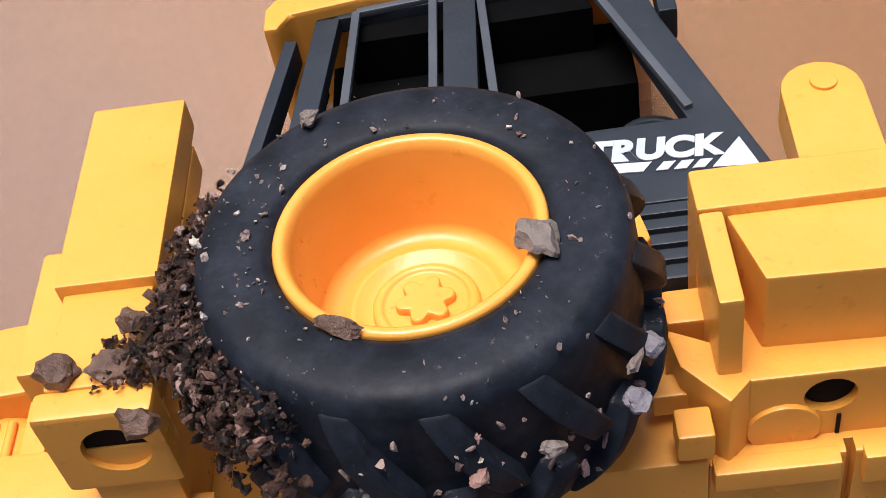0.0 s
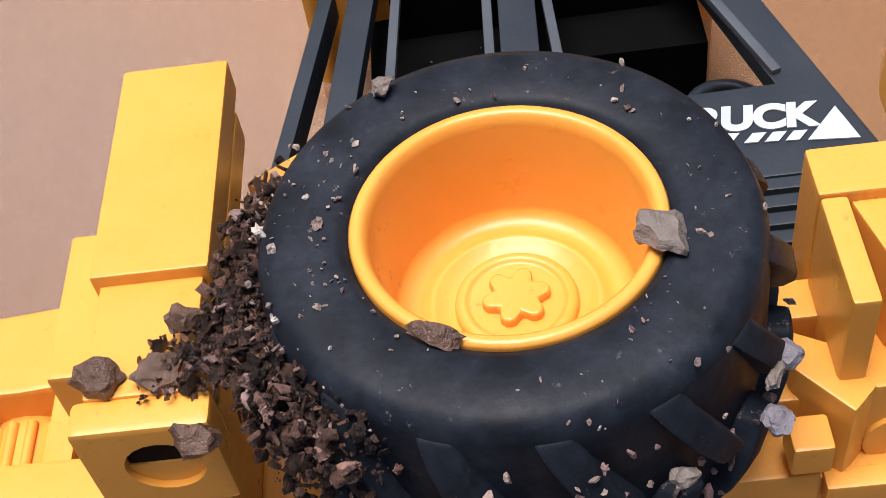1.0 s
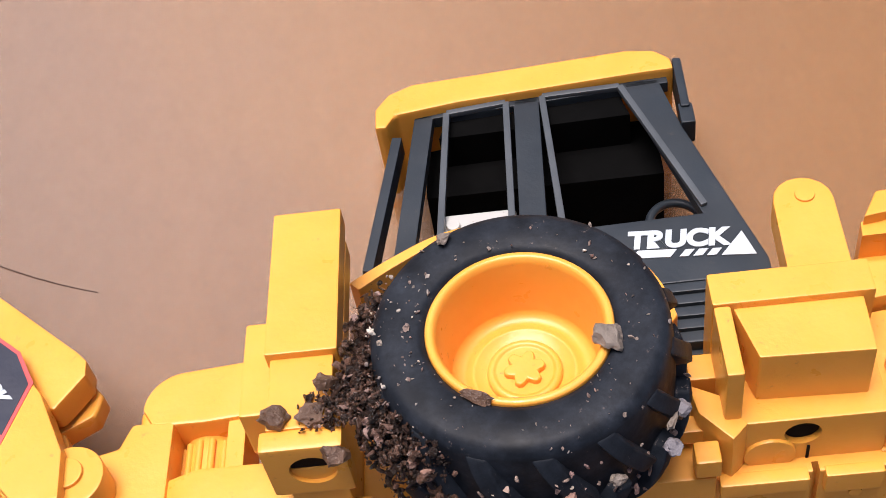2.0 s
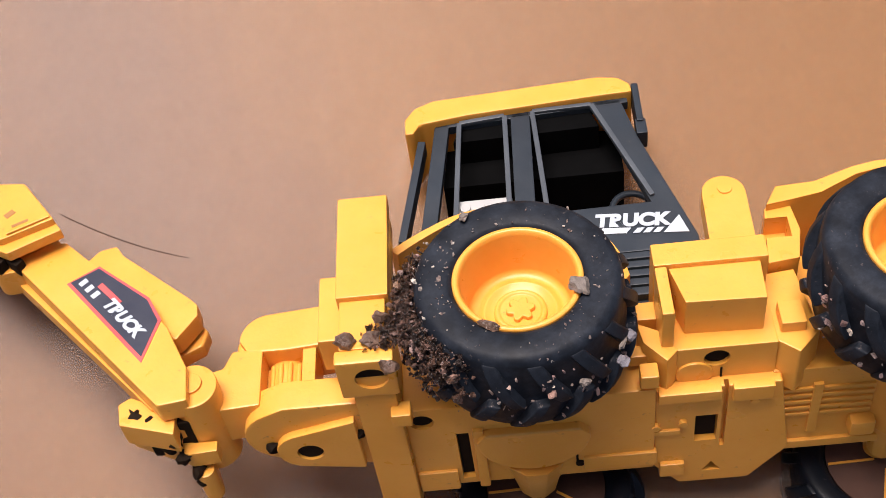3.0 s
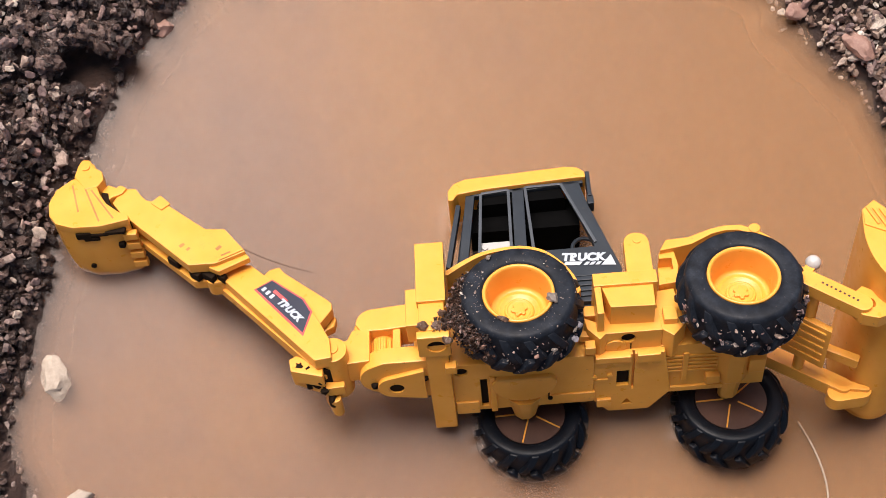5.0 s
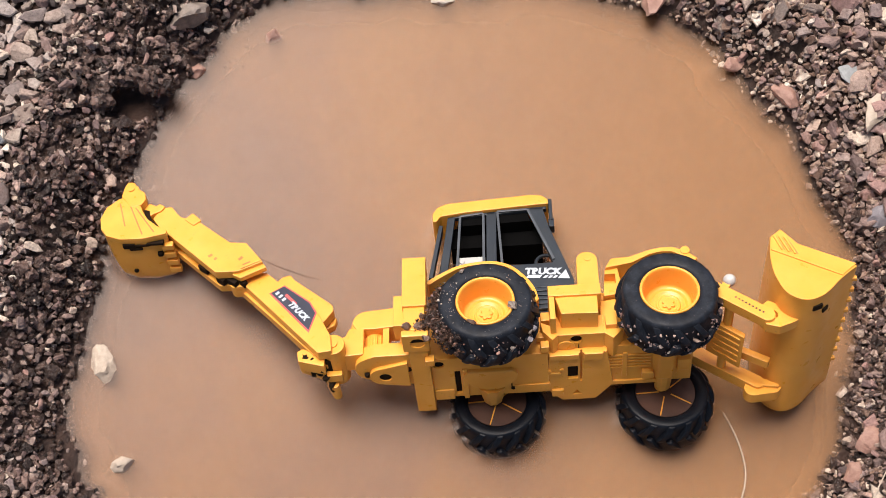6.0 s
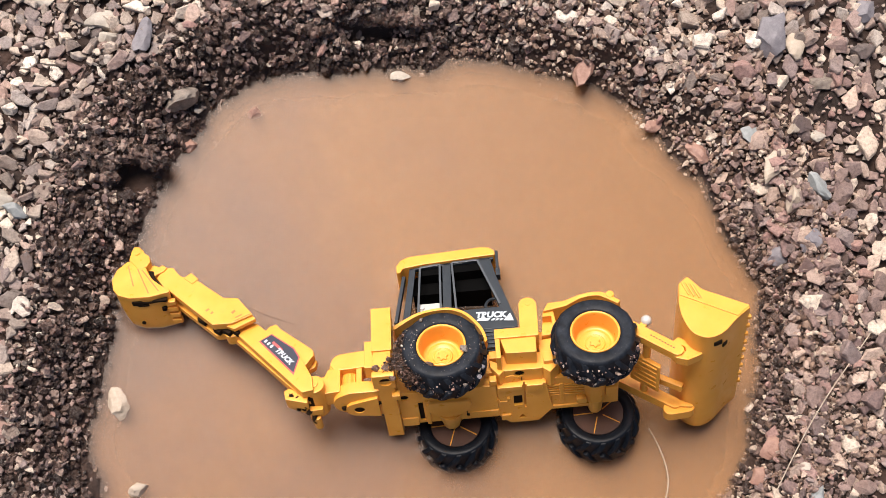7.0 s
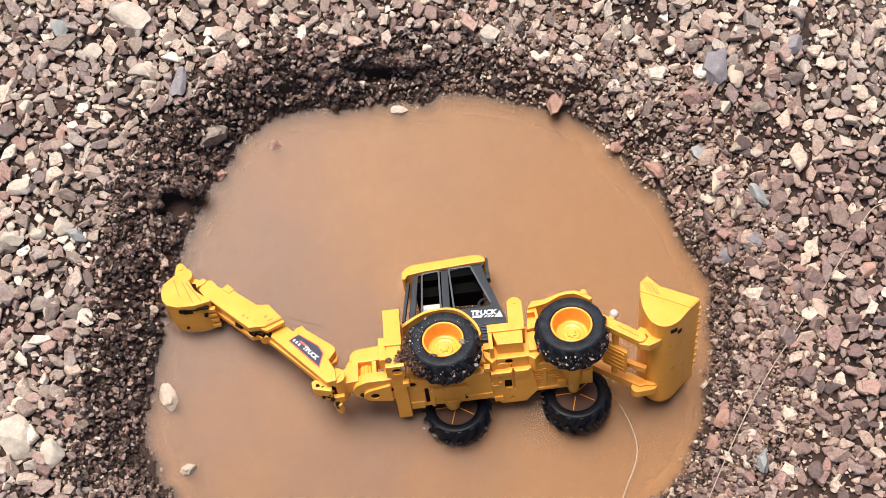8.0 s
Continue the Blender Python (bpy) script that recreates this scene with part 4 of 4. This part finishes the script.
def water_sheet():
    tree = waterline()
    ax, ay = np.arange(-0.25, 0.25, 0.0013), np.arange(-0.20, 0.25, 0.0013)
    X, Y = np.meshgrid(ax, ay)
    U, W = X + 0.003, Y - 0.0235
    keep = np.hypot(U, W) < shore_radius(np.arctan2(W, U)) + 0.02
    Z = np.full(X.shape, WATER)
    for p in np.argwhere(keep):
        gap = tree.find((X[tuple(p)], Y[tuple(p)], 0))[2]
        if gap < 0.02:
            Z[tuple(p)] += 0.0016 * math.exp(-gap / 0.0024) + 0.00012 * math.sin(gap / 0.0016) * math.exp(-gap / 0.006)
    idx = np.arange(X.size).reshape(X.shape)
    quads = np.stack([idx[:-1, :-1], idx[:-1, 1:], idx[1:, 1:], idx[1:, :-1]], -1).reshape(-1, 4)
    quads = quads[keep.ravel()[quads].all(1)]
    used, back = np.unique(quads, return_inverse=True)
    me = bpy.data.meshes.new("water")
    me.from_pydata(np.stack([X, Y, Z], -1).reshape(-1, 3)[used].tolist(), [], back.reshape(-1, 4).tolist())
    me.polygons.foreach_set("use_smooth", [True] * len(me.polygons))
    me.materials.append(water_surface())
    return tagged(new("water", me), "still orange-brown silty puddle water", "water", kind="structure")


water_sheet()


# ---- gravel ----
def chip_shapes(count, flat, seed):
    """Flat broken stones: an uneven many-sided slab with chipped edges and a leaning top."""
    rnd = random.Random(seed)
    shapes = []
    for _ in range(count):
        n = rnd.randint(4, 7)
        long = rnd.uniform(1.0, 1.55)
        turn = [2 * math.pi * (k + rnd.uniform(-0.4, 0.4)) / n for k in range(n)]
        reach = [rnd.uniform(0.72, 1.1) for _ in range(n)]
        h, lx, ly = flat * rnd.uniform(0.7, 1.35), rnd.uniform(-0.16, 0.16), rnd.uniform(-0.16, 0.16)
        V = []
        for level, pull in ((-0.8, 0.80), (0.45, 1.0), (0.85, 0.88)):
            for a, r in zip(turn, reach):
                q = r * pull * rnd.uniform(0.93, 1.07)
                x, y = long * q * math.cos(a), q * math.sin(a) / long ** 0.5
                V.append((x, y, h * level + (lx * x + ly * y) * (level > 0) + rnd.uniform(-0.05, 0.05)))
        V += [(0, 0, -h), (rnd.uniform(-0.2, 0.2), rnd.uniform(-0.2, 0.2), h * rnd.uniform(0.85, 1.05))]
        F = []
        for k in range(n):
            l = (k + 1) % n
            F += [(k, l, n + l), (k, n + l, n + k), (n + k, n + l, 2 * n + l), (n + k, 2 * n + l, 2 * n + k), (l, k, 3 * n), (2 * n + k, 2 * n + l, 3 * n + 1)]
        shapes.append((np.array(V), np.array(F)))
    return shapes


def rock_mesh(level, cuts, rough, seed, dims=(1.0, 1.0, 1.0)):
    """Broken rock: a ball cut by flat planes, then roughened."""
    rnd = random.Random(seed)
    bm = bmesh.new()
    bmesh.ops.create_icosphere(bm, subdivisions=level, radius=1.0)
    off = Vector((rnd.uniform(-50, 50), rnd.uniform(-50, 50), rnd.uniform(-50, 50)))
    planes = [(Vector((rnd.gauss(0, 1), rnd.gauss(0, 1), rnd.gauss(0, 1))).normalized(), rnd.uniform(0.45, 0.78)) for _ in range(cuts)]
    for v in bm.verts:
        for way, far in planes:
            past = v.co.dot(way) - far
            if past > 0:
                v.co -= way * past
        v.co *= 1 + rough * noise.noise(v.co * 2.2 + off) + 0.4 * rough * noise.noise(v.co * 6.0 + off)
        v.co = Vector((v.co.x * dims[0], v.co.y * dims[1], v.co.z * dims[2]))
    return bm


def as_arrays(bm):
    bmesh.ops.triangulate(bm, faces=bm.faces)
    bm.verts.index_update()
    out = np.array([v.co[:] for v in bm.verts]), np.array([[v.index for v in f.verts] for f in bm.faces])
    bm.free()
    return out


def scatter(name, spots, sizes, shapes, mat, seed, tumble=0.5, smooth=False):
    rng = np.random.RandomState(seed)
    V, T, base = [], [], 0
    for (x, y, z), s in zip(spots, sizes):
        v, f = shapes[rng.randint(len(shapes))]
        m = Euler((rng.normal(0, tumble), rng.normal(0, tumble), rng.uniform(0, 6.283))).to_matrix()
        V.append(v @ np.array(m).T * s + (x, y, z))
        T.append(f + base)
        base += len(v)
    V, T = np.concatenate(V), np.concatenate(T)
    me = bpy.data.meshes.new(name)
    me.vertices.add(len(V))
    me.vertices.foreach_set("co", V.ravel())
    me.loops.add(T.size)
    me.loops.foreach_set("vertex_index", T.ravel().astype(np.int32))
    me.polygons.add(len(T))
    me.polygons.foreach_set("loop_start", np.arange(0, T.size, 3, dtype=np.int32))
    me.update(calc_edges=True)
    if smooth:
        me.shade_smooth()
    else:
        me.shade_flat()
    me.validate()
    me.materials.append(mat)
    return new(name, me)


def spread(count, sizes, box_, rng, keep, pack):
    """Random places that keep clear of one another: the larger stones first."""
    order = np.sort(sizes)[::-1]
    x0, x1, y0, y1 = box_
    cell, grid, got, tall = 2 * float(order[0]), {}, [], []
    xy = np.stack([rng.uniform(x0, x1, count), rng.uniform(y0, y1, count)], 1)
    ok = keep(xy[:, 0], xy[:, 1])
    for (x, y), s in zip(xy[ok], order[:ok.sum()] if len(order) >= ok.sum() else np.resize(order, ok.sum())):
        i, j = int(x // cell), int(y // cell)
        if all((x - a) ** 2 + (y - b) ** 2 > (pack * (s + r)) ** 2 for p in (i - 1, i, i + 1) for q in (j - 1, j, j + 1) for a, b, r in grid.get((p, q), ())):
            grid.setdefault((i, j), []).append((x, y, s))
            got.append((x, y))
            tall.append(s)
    return np.array(got), np.array(tall)


rng = np.random.RandomState(11)
CHIPS = chip_shapes(60, 0.42, 5)
ROCKS = [as_arrays(rock_mesh(2, 16, 0.10, 300 + k, (1.25, 0.9, 0.6))) for k in range(24)]
CLODS = [as_arrays(rock_mesh(2, 3, 0.75, 400 + k, (1.1, 0.9, 0.75))) for k in range(24)]
CRUMBS = [as_arrays(rock_mesh(1, 3, 0.7, 500 + k, (1.1, 0.85, 0.7))) for k in range(24)]
FLAKES = chip_shapes(20, 0.24, 9) + CLODS[:8]
FIELD = (-0.46, 0.46, -0.26, 0.40)


def dry_edge(x, y):
    """How far from the water the loose stones begin: the soil shows widest beside the digging arm."""
    return 0.036 + 0.016 * smooth_noise(x, y, 0.03, 21) + 0.014 * (x < -0.1) - 0.016 * (x > 0.12)


def brown_side(x, y):
    """The gravel beside the loader bucket is browner."""
    return (x + 0.06 * smooth_noise(x, y, 0.05, 23) > 0.13) & (y + 0.05 * smooth_noise(x, y, 0.06, 24) < 0.17)


def gravel(name, count, median, spread_, low, high, pack, sink, shapes, seed, label, keep, tumble):
    sizes = np.clip(rng.lognormal(math.log(median), spread_, count), low, high)
    xy, size = spread(count, sizes, FIELD, rng, keep, pack)
    z = height(xy[:, 0], xy[:, 1]) + sink * size + rng.uniform(0, 0.0022, len(xy))
    brown = brown_side(xy[:, 0], xy[:, 1])
    for pick, mat, tone in ((~brown, GRAVEL, "grey and tan"), (brown, BROWN_GRAVEL, "brown and grey")):
        tagged(scatter(name, np.column_stack([xy, z])[pick], size[pick], shapes, mat, seed, tumble), f"{label} {tone} crushed stones", "gravel", kind="stuff")


gravel("coarse_gravel", 2600, 0.0066, 0.22, 0.005, 0.0105, 0.95, 0.35, ROCKS + CHIPS[:20], 15, "larger loose", lambda x, y: (shore(x, y) > dry_edge(x, y) + 0.012) & (rng.uniform(0, 1, len(x)) < np.where(x < -0.1, 0.5, 0.3)), 0.28)
gravel("gravel", 34000, 0.0033, 0.38, 0.0018, 0.0066, 0.66, 0.30, CHIPS, 12, "loose angular", lambda x, y: (shore(x, y) > dry_edge(x, y)) & (rng.uniform(0, 1, len(x)) < np.where(smooth_noise(x, y, 0.07, 22) + 0.5 * (x > 0.1) * (y > 0.13) > 0.55, 0.35, 1.0)), 0.38)
gravel("fine_gravel", 30000, 0.0016, 0.3, 0.0009, 0.0026, 0.55, 0.5, CHIPS, 14, "small", lambda x, y: shore(x, y) > dry_edge(x, y) - 0.012, 0.6)


def hollow(x, y):
    return pockets(x, y) > 0.45


def sandy_side(x, y):
    """Tan sand takes the place of dark soil on the far bank towards the loader."""
    return (x + 0.04 * smooth_noise(x, y, 0.03, 33) > 0.07) & (y > 0.10 + 0.03 * smooth_noise(x, y, 0.03, 34))


def bank(name, count, box_, keep, median, wide, low, high, shapes, mat, seed, lift, label):
    x0, x1, y0, y1 = box_
    xy = np.stack([rng.uniform(x0, x1, count), rng.uniform(y0, y1, count)], 1)
    xy = xy[keep(xy[:, 0], xy[:, 1], shore(xy[:, 0], xy[:, 1])) & ~hollow(xy[:, 0], xy[:, 1])]
    size = np.clip(rng.lognormal(math.log(median), wide, len(xy)), low, high)
    z = height(xy[:, 0], xy[:, 1]) + rng.uniform(0, 1, len(xy)) * lift
    tagged(scatter(name, np.column_stack([xy, z]), size, shapes, mat, seed, 1.2), label, "soil", kind="stuff")


bank("soil_crumbs", 42000, (-0.36, 0.36, -0.24, 0.34), lambda x, y, d: (d > -0.003) & (d < 0.075) & ~sandy_side(x, y), 0.0016, 0.5, 0.0008, 0.005, CRUMBS, CRUMB, 13, 0.0030, "dark wet soil crumbs on the bank")
bank("sandy_crumbs", 34000, (-0.12, 0.36, -0.24, 0.34), lambda x, y, d: (d > -0.002) & (d < 0.08) & (x + 0.05 * smooth_noise(x, y, 0.04, 31) > 0.0), 0.0015, 0.45, 0.0008, 0.0045, CRUMBS, SANDY, 19, 0.0036, "reddish-brown sandy grit on the bank")
bank("soil_clods", 21000, (-0.34, 0.30, -0.2, 0.32), lambda x, y, d: (d > 0.006) & (d < 0.050) & ((x < -0.08) | (y > 0.15) | (d < 0.02)) & ~sandy_side(x, y), 0.0019, 0.45, 0.0011, 0.0050, CLODS, CRUMB, 17, 0.0060, "lumpy dark clods along the bank")
bank("bank_chips", 16000, (-0.34, 0.34, -0.22, 0.32), lambda x, y, d: (d > 0.004) & (d < 0.055), 0.0019, 0.4, 0.001, 0.004, CHIPS, BROWN_GRAVEL, 27, 0.0075, "broken flakes of stone in the soil of the bank")
bank("shore_grit", 9000, (-0.26, 0.26, -0.2, 0.26), lambda x, y, d: (d > -0.016) & (d < 0.0) & (smooth_noise(x, y, 0.02, 41) > 0.35), 0.0013, 0.4, 0.0008, 0.003, CRUMBS, SANDY, 29, 0.0016, "wet grit in the shallows")


def overhang(cx, cy, rx, ry, count, seed):
    """Crumbling soil that leans out over a hollow in the bank."""
    r = np.random.RandomState(seed)
    a, q = np.radians(r.uniform(20, 215, count)), r.uniform(0.62, 1.35, count)
    x, y = cx + rx * q * np.cos(a), cy + ry * q * np.sin(a)
    z = WATER + 0.019 + 0.005 * r.uniform(-1, 1, count)
    tagged(scatter("bank_overhang", np.column_stack([x, y, z]), r.uniform(0.0018, 0.0048, count), CLODS, CRUMB, seed, 1.2), "dark soil hanging over a hollow in the bank", "soil", kind="stuff")


overhang(-0.206, 0.126, 0.019, 0.014, 260, 61)
overhang(-0.055, 0.233, 0.034, 0.010, 300, 62)


# ---- stones that stand out ----
def plain_stone(name, low, high, rough=0.6):
    m, t, b = material(name)
    t.links.new(ramp(t, noise_tex(t, 160, 8, 0.7), ((0.3, low), (0.7, high))), b.inputs["Base Color"])
    b.inputs["Roughness"].default_value = rough
    bump(t, b, noise_tex(t, 500, 6, 0.7), 0.7, 0.0012)
    return m


STONES = {
    "pale cream": plain_stone("cream_stone", (0.30, 0.26, 0.21), (0.52, 0.46, 0.38)),
    "dark grey": plain_stone("grey_stone", (0.13, 0.12, 0.13), (0.25, 0.23, 0.24)),
    "blue-grey": plain_stone("blue_stone", (0.17, 0.185, 0.185), (0.31, 0.32, 0.31)),
    "grey-brown": plain_stone("drab_stone", (0.09, 0.07, 0.055), (0.30, 0.25, 0.205), 0.45),
    "tan": plain_stone("tan_stone", (0.32, 0.255, 0.19), (0.50, 0.42, 0.33)),
    "reddish brown": plain_stone("brown_stone", (0.22, 0.11, 0.08), (0.40, 0.25, 0.19)),
    "muddy wet brown": plain_stone("wet_stone", (0.040, 0.021, 0.012), (0.19, 0.108, 0.066), 0.30),
}


def lone_stone(tone, where, at, long, wide, thick, turn, seed, tilt=8, toy_frame=False, group="stones round the puddle"):
    bm = rock_mesh(3, 9, 0.30 if toy_frame else 0.16, seed, (long / 1.75, wide / 1.75, thick / 1.75))
    me = bpy.data.meshes.new("stone")
    bm.to_mesh(me)
    bm.free()
    me.transform(Matrix.Scale(MM, 4))
    me.shade_smooth()
    me.set_sharp_from_angle(angle=radians(24))
    me.materials.append(STONES[tone])
    ob = new("stone", me)
    m = pose(*at, tilt, tilt * 0.6, turn)
    ob.matrix_basis = TOY @ m if toy_frame else m
    return tagged(ob, f"{tone} angular stone {where}", "stone", group)


BED = "lying on the gravel"
BANK, EDGE = "on the puddle's bank", "at the waterline"
for i, (tone, x, y, lo, wi, th, turn, where) in enumerate((
        ("dark grey", 0.229, 0.229, 34, 28, 18, 60, BED), ("tan", 0.246, 0.219, 18, 13, 10, 100, BED), ("blue-grey", 0.2134, 0.156, 23, 14, 9, 112, BED),
        ("tan", 0.246, 0.162, 19, 12, 9, 10, BED), ("pale cream", 0.258, 0.1555, 9, 8, 7, 0, BED), ("tan", 0.2277, 0.134, 30, 14, 10, 52, BED),
        ("tan", 0.240, 0.114, 27, 13, 10, 78, BED), ("blue-grey", 0.256, 0.119, 20, 12, 9, 120, BED), ("reddish brown", 0.1016, 0.2115, 31, 13, 12, 68, BANK),
        ("pale cream", -0.0273, 0.2045, 16, 8, 6, -12, EDGE), ("tan", -0.209, -0.028, 21, 14, 10, 100, EDGE), ("tan", -0.1915, -0.082, 13, 11, 8, 30, EDGE),
        ("pale cream", -0.315, -0.0565, 38, 34, 15, -35, BED), ("pale cream", -0.287, -0.070, 24, 17, 10, 60, BED), ("pale cream", -0.241, 0.2725, 33, 22, 11, -40, BED),
        ("pale cream", -0.231, 0.229, 24, 16, 10, -5, BED), ("pale cream", -0.2247, 0.216, 17, 12, 9, 20, BED), ("dark grey", -0.201, 0.218, 28, 12, 10, 82, BED),
        ("grey-brown", -0.1765, 0.179, 24, 18, 14, 30, BANK), ("pale cream", -0.288, 0.103, 21, 15, 10, 25, BED), ("pale cream", -0.3075, 0.098, 14, 11, 8, 10, BED),
        ("blue-grey", -0.277, 0.095, 21, 12, 9, -10, BED), ("pale cream", -0.326, 0.092, 18, 16, 10, 0, BED), ("pale cream", 0.2887, 0.150, 10, 9, 7, 0, BED),
        ("dark grey", 0.230, 0.075, 15, 13, 11, 15, BED), ("dark grey", 0.248, 0.082, 17, 14, 11, 40, BED), ("reddish brown", 0.222, -0.052, 24, 14, 8, 25, BANK),
        ("reddish brown", 0.2115, -0.0745, 18, 15, 8, 10, EDGE), ("blue-grey", 0.240, -0.090, 22, 13, 10, 75, BED), ("pale cream", 0.2356, -0.069, 10, 8, 7, 0, BED),
        ("reddish brown", -0.1705, 0.151, 12, 9, 8, 0, EDGE), ("reddish brown", -0.128, 0.177, 11, 9, 7, 40, EDGE), ("reddish brown", 0.1505, 0.170, 12, 9, 7, 20, EDGE),
        ("reddish brown", 0.180, 0.149, 18, 14, 9, 140, BANK), ("pale cream", 0.047, 0.260, 20, 14, 9, 0, BED), ("grey-brown", 0.1607, 0.264, 18, 14, 9, 70, BED),
        ("dark grey", 0.2955, 0.2485, 20, 16, 12, 30, BED), ("grey-brown", 0.2627, 0.195, 20, 15, 11, 10, BED), ("reddish brown", 0.341, 0.057, 19, 14, 10, 20, BED),
        ("reddish brown", 0.274, 0.0426, 10, 8, 7, 0, BED), ("pale cream", -0.320, 0.135, 21, 13, 9, 15, BED), ("pale cream", -0.272, 0.245, 19, 13, 9, 30, BED),
        ("blue-grey", -0.2955, 0.267, 18, 16, 10, 60, BED), ("grey-brown", -0.303, 0.041, 16, 13, 10, 0, BED))):
    z = float(height(np.array([x]), np.array([y]))[0])
    z = max(z, WATER - 0.003) if where == EDGE else z
    lift = 0.004 if where != EDGE else 0.003
    lone_stone(tone, where, (x, y, z + lift), lo, wi, th, turn, 40 + i)

# grit stuck to the toy
for i, (tone, x, y, z, lo, wi, th, turn) in enumerate((
        ("grey-brown", -11.4, 18.6, 1.9, 3.4, 2.3, 2.0, 55), ("grey-brown", 13.9, -5.2, 1.9, 5.2, 4.2, 3.6, -60), ("muddy wet brown", -7.0, -13.8, 1.4, 5.4, 2.0, 1.6, -20),
        ("muddy wet brown", -40.5, -7.8, -7.6, 5.6, 3.4, 3.0, -5), ("muddy wet brown", -35.0, -7.6, -7.6, 5.2, 3.4, 2.8, 20), ("muddy wet brown", -32.4, -2.6, -6.6, 4.2, 3.4, 3.2, 40),
        ("muddy wet brown", -31.4, -15.4, -8.0, 5.0, 3.6, 3.4, 15), ("reddish brown", -18.4, -20.2, -5.0, 2.2, 1.8, 1.8, 0), ("reddish brown", -16.2, -22.4, -5.6, 3.0, 2.2, 2.2, 60),
        ("reddish brown", 5.4, -27.0, -8.0, 2.4, 2.2, 1.8, 0), ("grey-brown", 13.0, -24.4, -8.0, 3.0, 2.2, 2.0, 30), ("dark grey", 24.2, -13.4, -8.0, 3.2, 3.0, 2.6, 0),
        ("grey-brown", 22.0, -16.8, -6.0, 3.8, 1.4, 1.4, 65), ("dark grey", 22.2, -19.6, -8.0, 3.4, 2.8, 2.4, 30))):
    lone_stone(tone, "stuck to the toy", (x * MM, y * MM, z * MM), lo, wi, th, turn, 90 + i, 15, True, "grit on the toy")


def toy_grit(name, count, seed, pick, size0, mat, label):
    r = np.random.RandomState(seed)
    spots, sizes = [], []
    for _ in range(count):
        (x, y, z), s = pick(r)
        spots.append(TOY @ Vector((x * MM, y * MM, z * MM)))
        sizes.append(min(s, 3.4) * size0 * MM)
    return tagged(scatter(name, spots, sizes, FLAKES, mat, seed, 1.5), label, "mud", kind="stuff")


def rear_clump(r):
    a, rad = radians(r.triangular(146, 195, 244)), 23.6 + 6.5 * r.beta(1.6, 1.8)
    top = -0.8 - 0.35 * max(0, rad - 24) ** 1.3
    return (rad * math.cos(a), rad * math.sin(a), top - 16 * r.beta(0.8, 2.0)), r.lognormal(0, 0.75)


def tread_specks(cx):
    def pick(r):
        a = radians(r.uniform(195, 350))
        return (cx + 26.6 * math.cos(a), 26.6 * math.sin(a), r.uniform(-20, -2)), r.lognormal(0, 0.45)
    return pick


def face_specks(r):
    a, rad = radians(r.choice([r.uniform(140, 215), r.uniform(0, 360)])), r.uniform(16, 25)
    return (rad * math.cos(a), rad * math.sin(a), 1.2 - 0.22 * max(0, rad - 22) ** 1.4), r.lognormal(0, 0.5)


toy_grit("mud_clump", 3600, 31, rear_clump, 0.31, DEBRIS, "wet mud and grit clinging to the tyre")
def foot_clump(r):
    x = -27.5 - 11 * r.beta(1.0, 2.2)
    return (x, r.uniform(-10, -2.5) + 0.2 * (x + 30), -7.9 + r.uniform(-0.8, 0.7)), r.lognormal(0, 0.6)


toy_grit("mud_clump", 300, 36, foot_clump, 0.42, DEBRIS, "wet mud clinging between the tyre and the stabiliser")
toy_grit("tyre_grit", 60, 32, tread_specks(0.0), 0.5, BROWN_GRAVEL, "pale grit caught in the tyre tread")
toy_grit("tyre_grit", 110, 33, tread_specks(93.5), 0.55, BROWN_GRAVEL, "pale grit caught in the tyre tread")
toy_grit("tyre_specks", 150, 34, face_specks, 0.22, GRAVEL, "tiny pale grains on the tyre wall")


# ---- loose thread ----
def thread(name, pts, radius, label):
    cu = bpy.data.curves.new(name, "CURVE")
    cu.dimensions, cu.bevel_depth, cu.bevel_resolution = "3D", radius, 2
    sp = cu.splines.new("NURBS")
    sp.points.add(len(pts) - 1)
    sp.use_endpoint_u, sp.order_u = True, 4
    for q, v in zip(sp.points, pts):
        q.co = (-0.048 + (v[0] + 0.048) * 1.017, -0.158 + (v[1] + 0.158) * 1.017, WATER + v[2], 1)
    me = bpy.data.meshes.new_from_object(bpy.data.objects.new(name, cu))
    me.materials.append(STONES["tan"])
    return tagged(new(name, me), label, "thread")


thread("thread", [(0.1385, -0.042, -0.002), (0.1440, -0.052, 0.0004), (0.1490, -0.066, 0.0006), (0.1505, -0.078, 0.0006), (0.1465, -0.093, 0.0006), (0.1357, -0.112, 0.0006), (0.128, -0.14, 0.0005)], 0.00045, "thin pale straw thread floating on the puddle")
thread("thread", [(0.3560, 0.108, 0.030), (0.3412, 0.1062, 0.034), (0.3333, 0.0957, 0.035), (0.3017, 0.0489, 0.0345), (0.2664, 0.0011, 0.034), (0.2324, -0.0412, 0.033), (0.1969, -0.1113, 0.030), (0.180, -0.150, 0.022)], 0.0004, "thin pale straw thread lying across the gravel")
thread("twig", [(-0.1280, 0.0362, 0.0004), (-0.1128, 0.0287, 0.0005), (-0.0993, 0.0250, 0.0002), (-0.0900, 0.0235, 0.0)], 0.00014, "thin dark straw floating beside the toy's arm").data.materials[0] = CRUMB
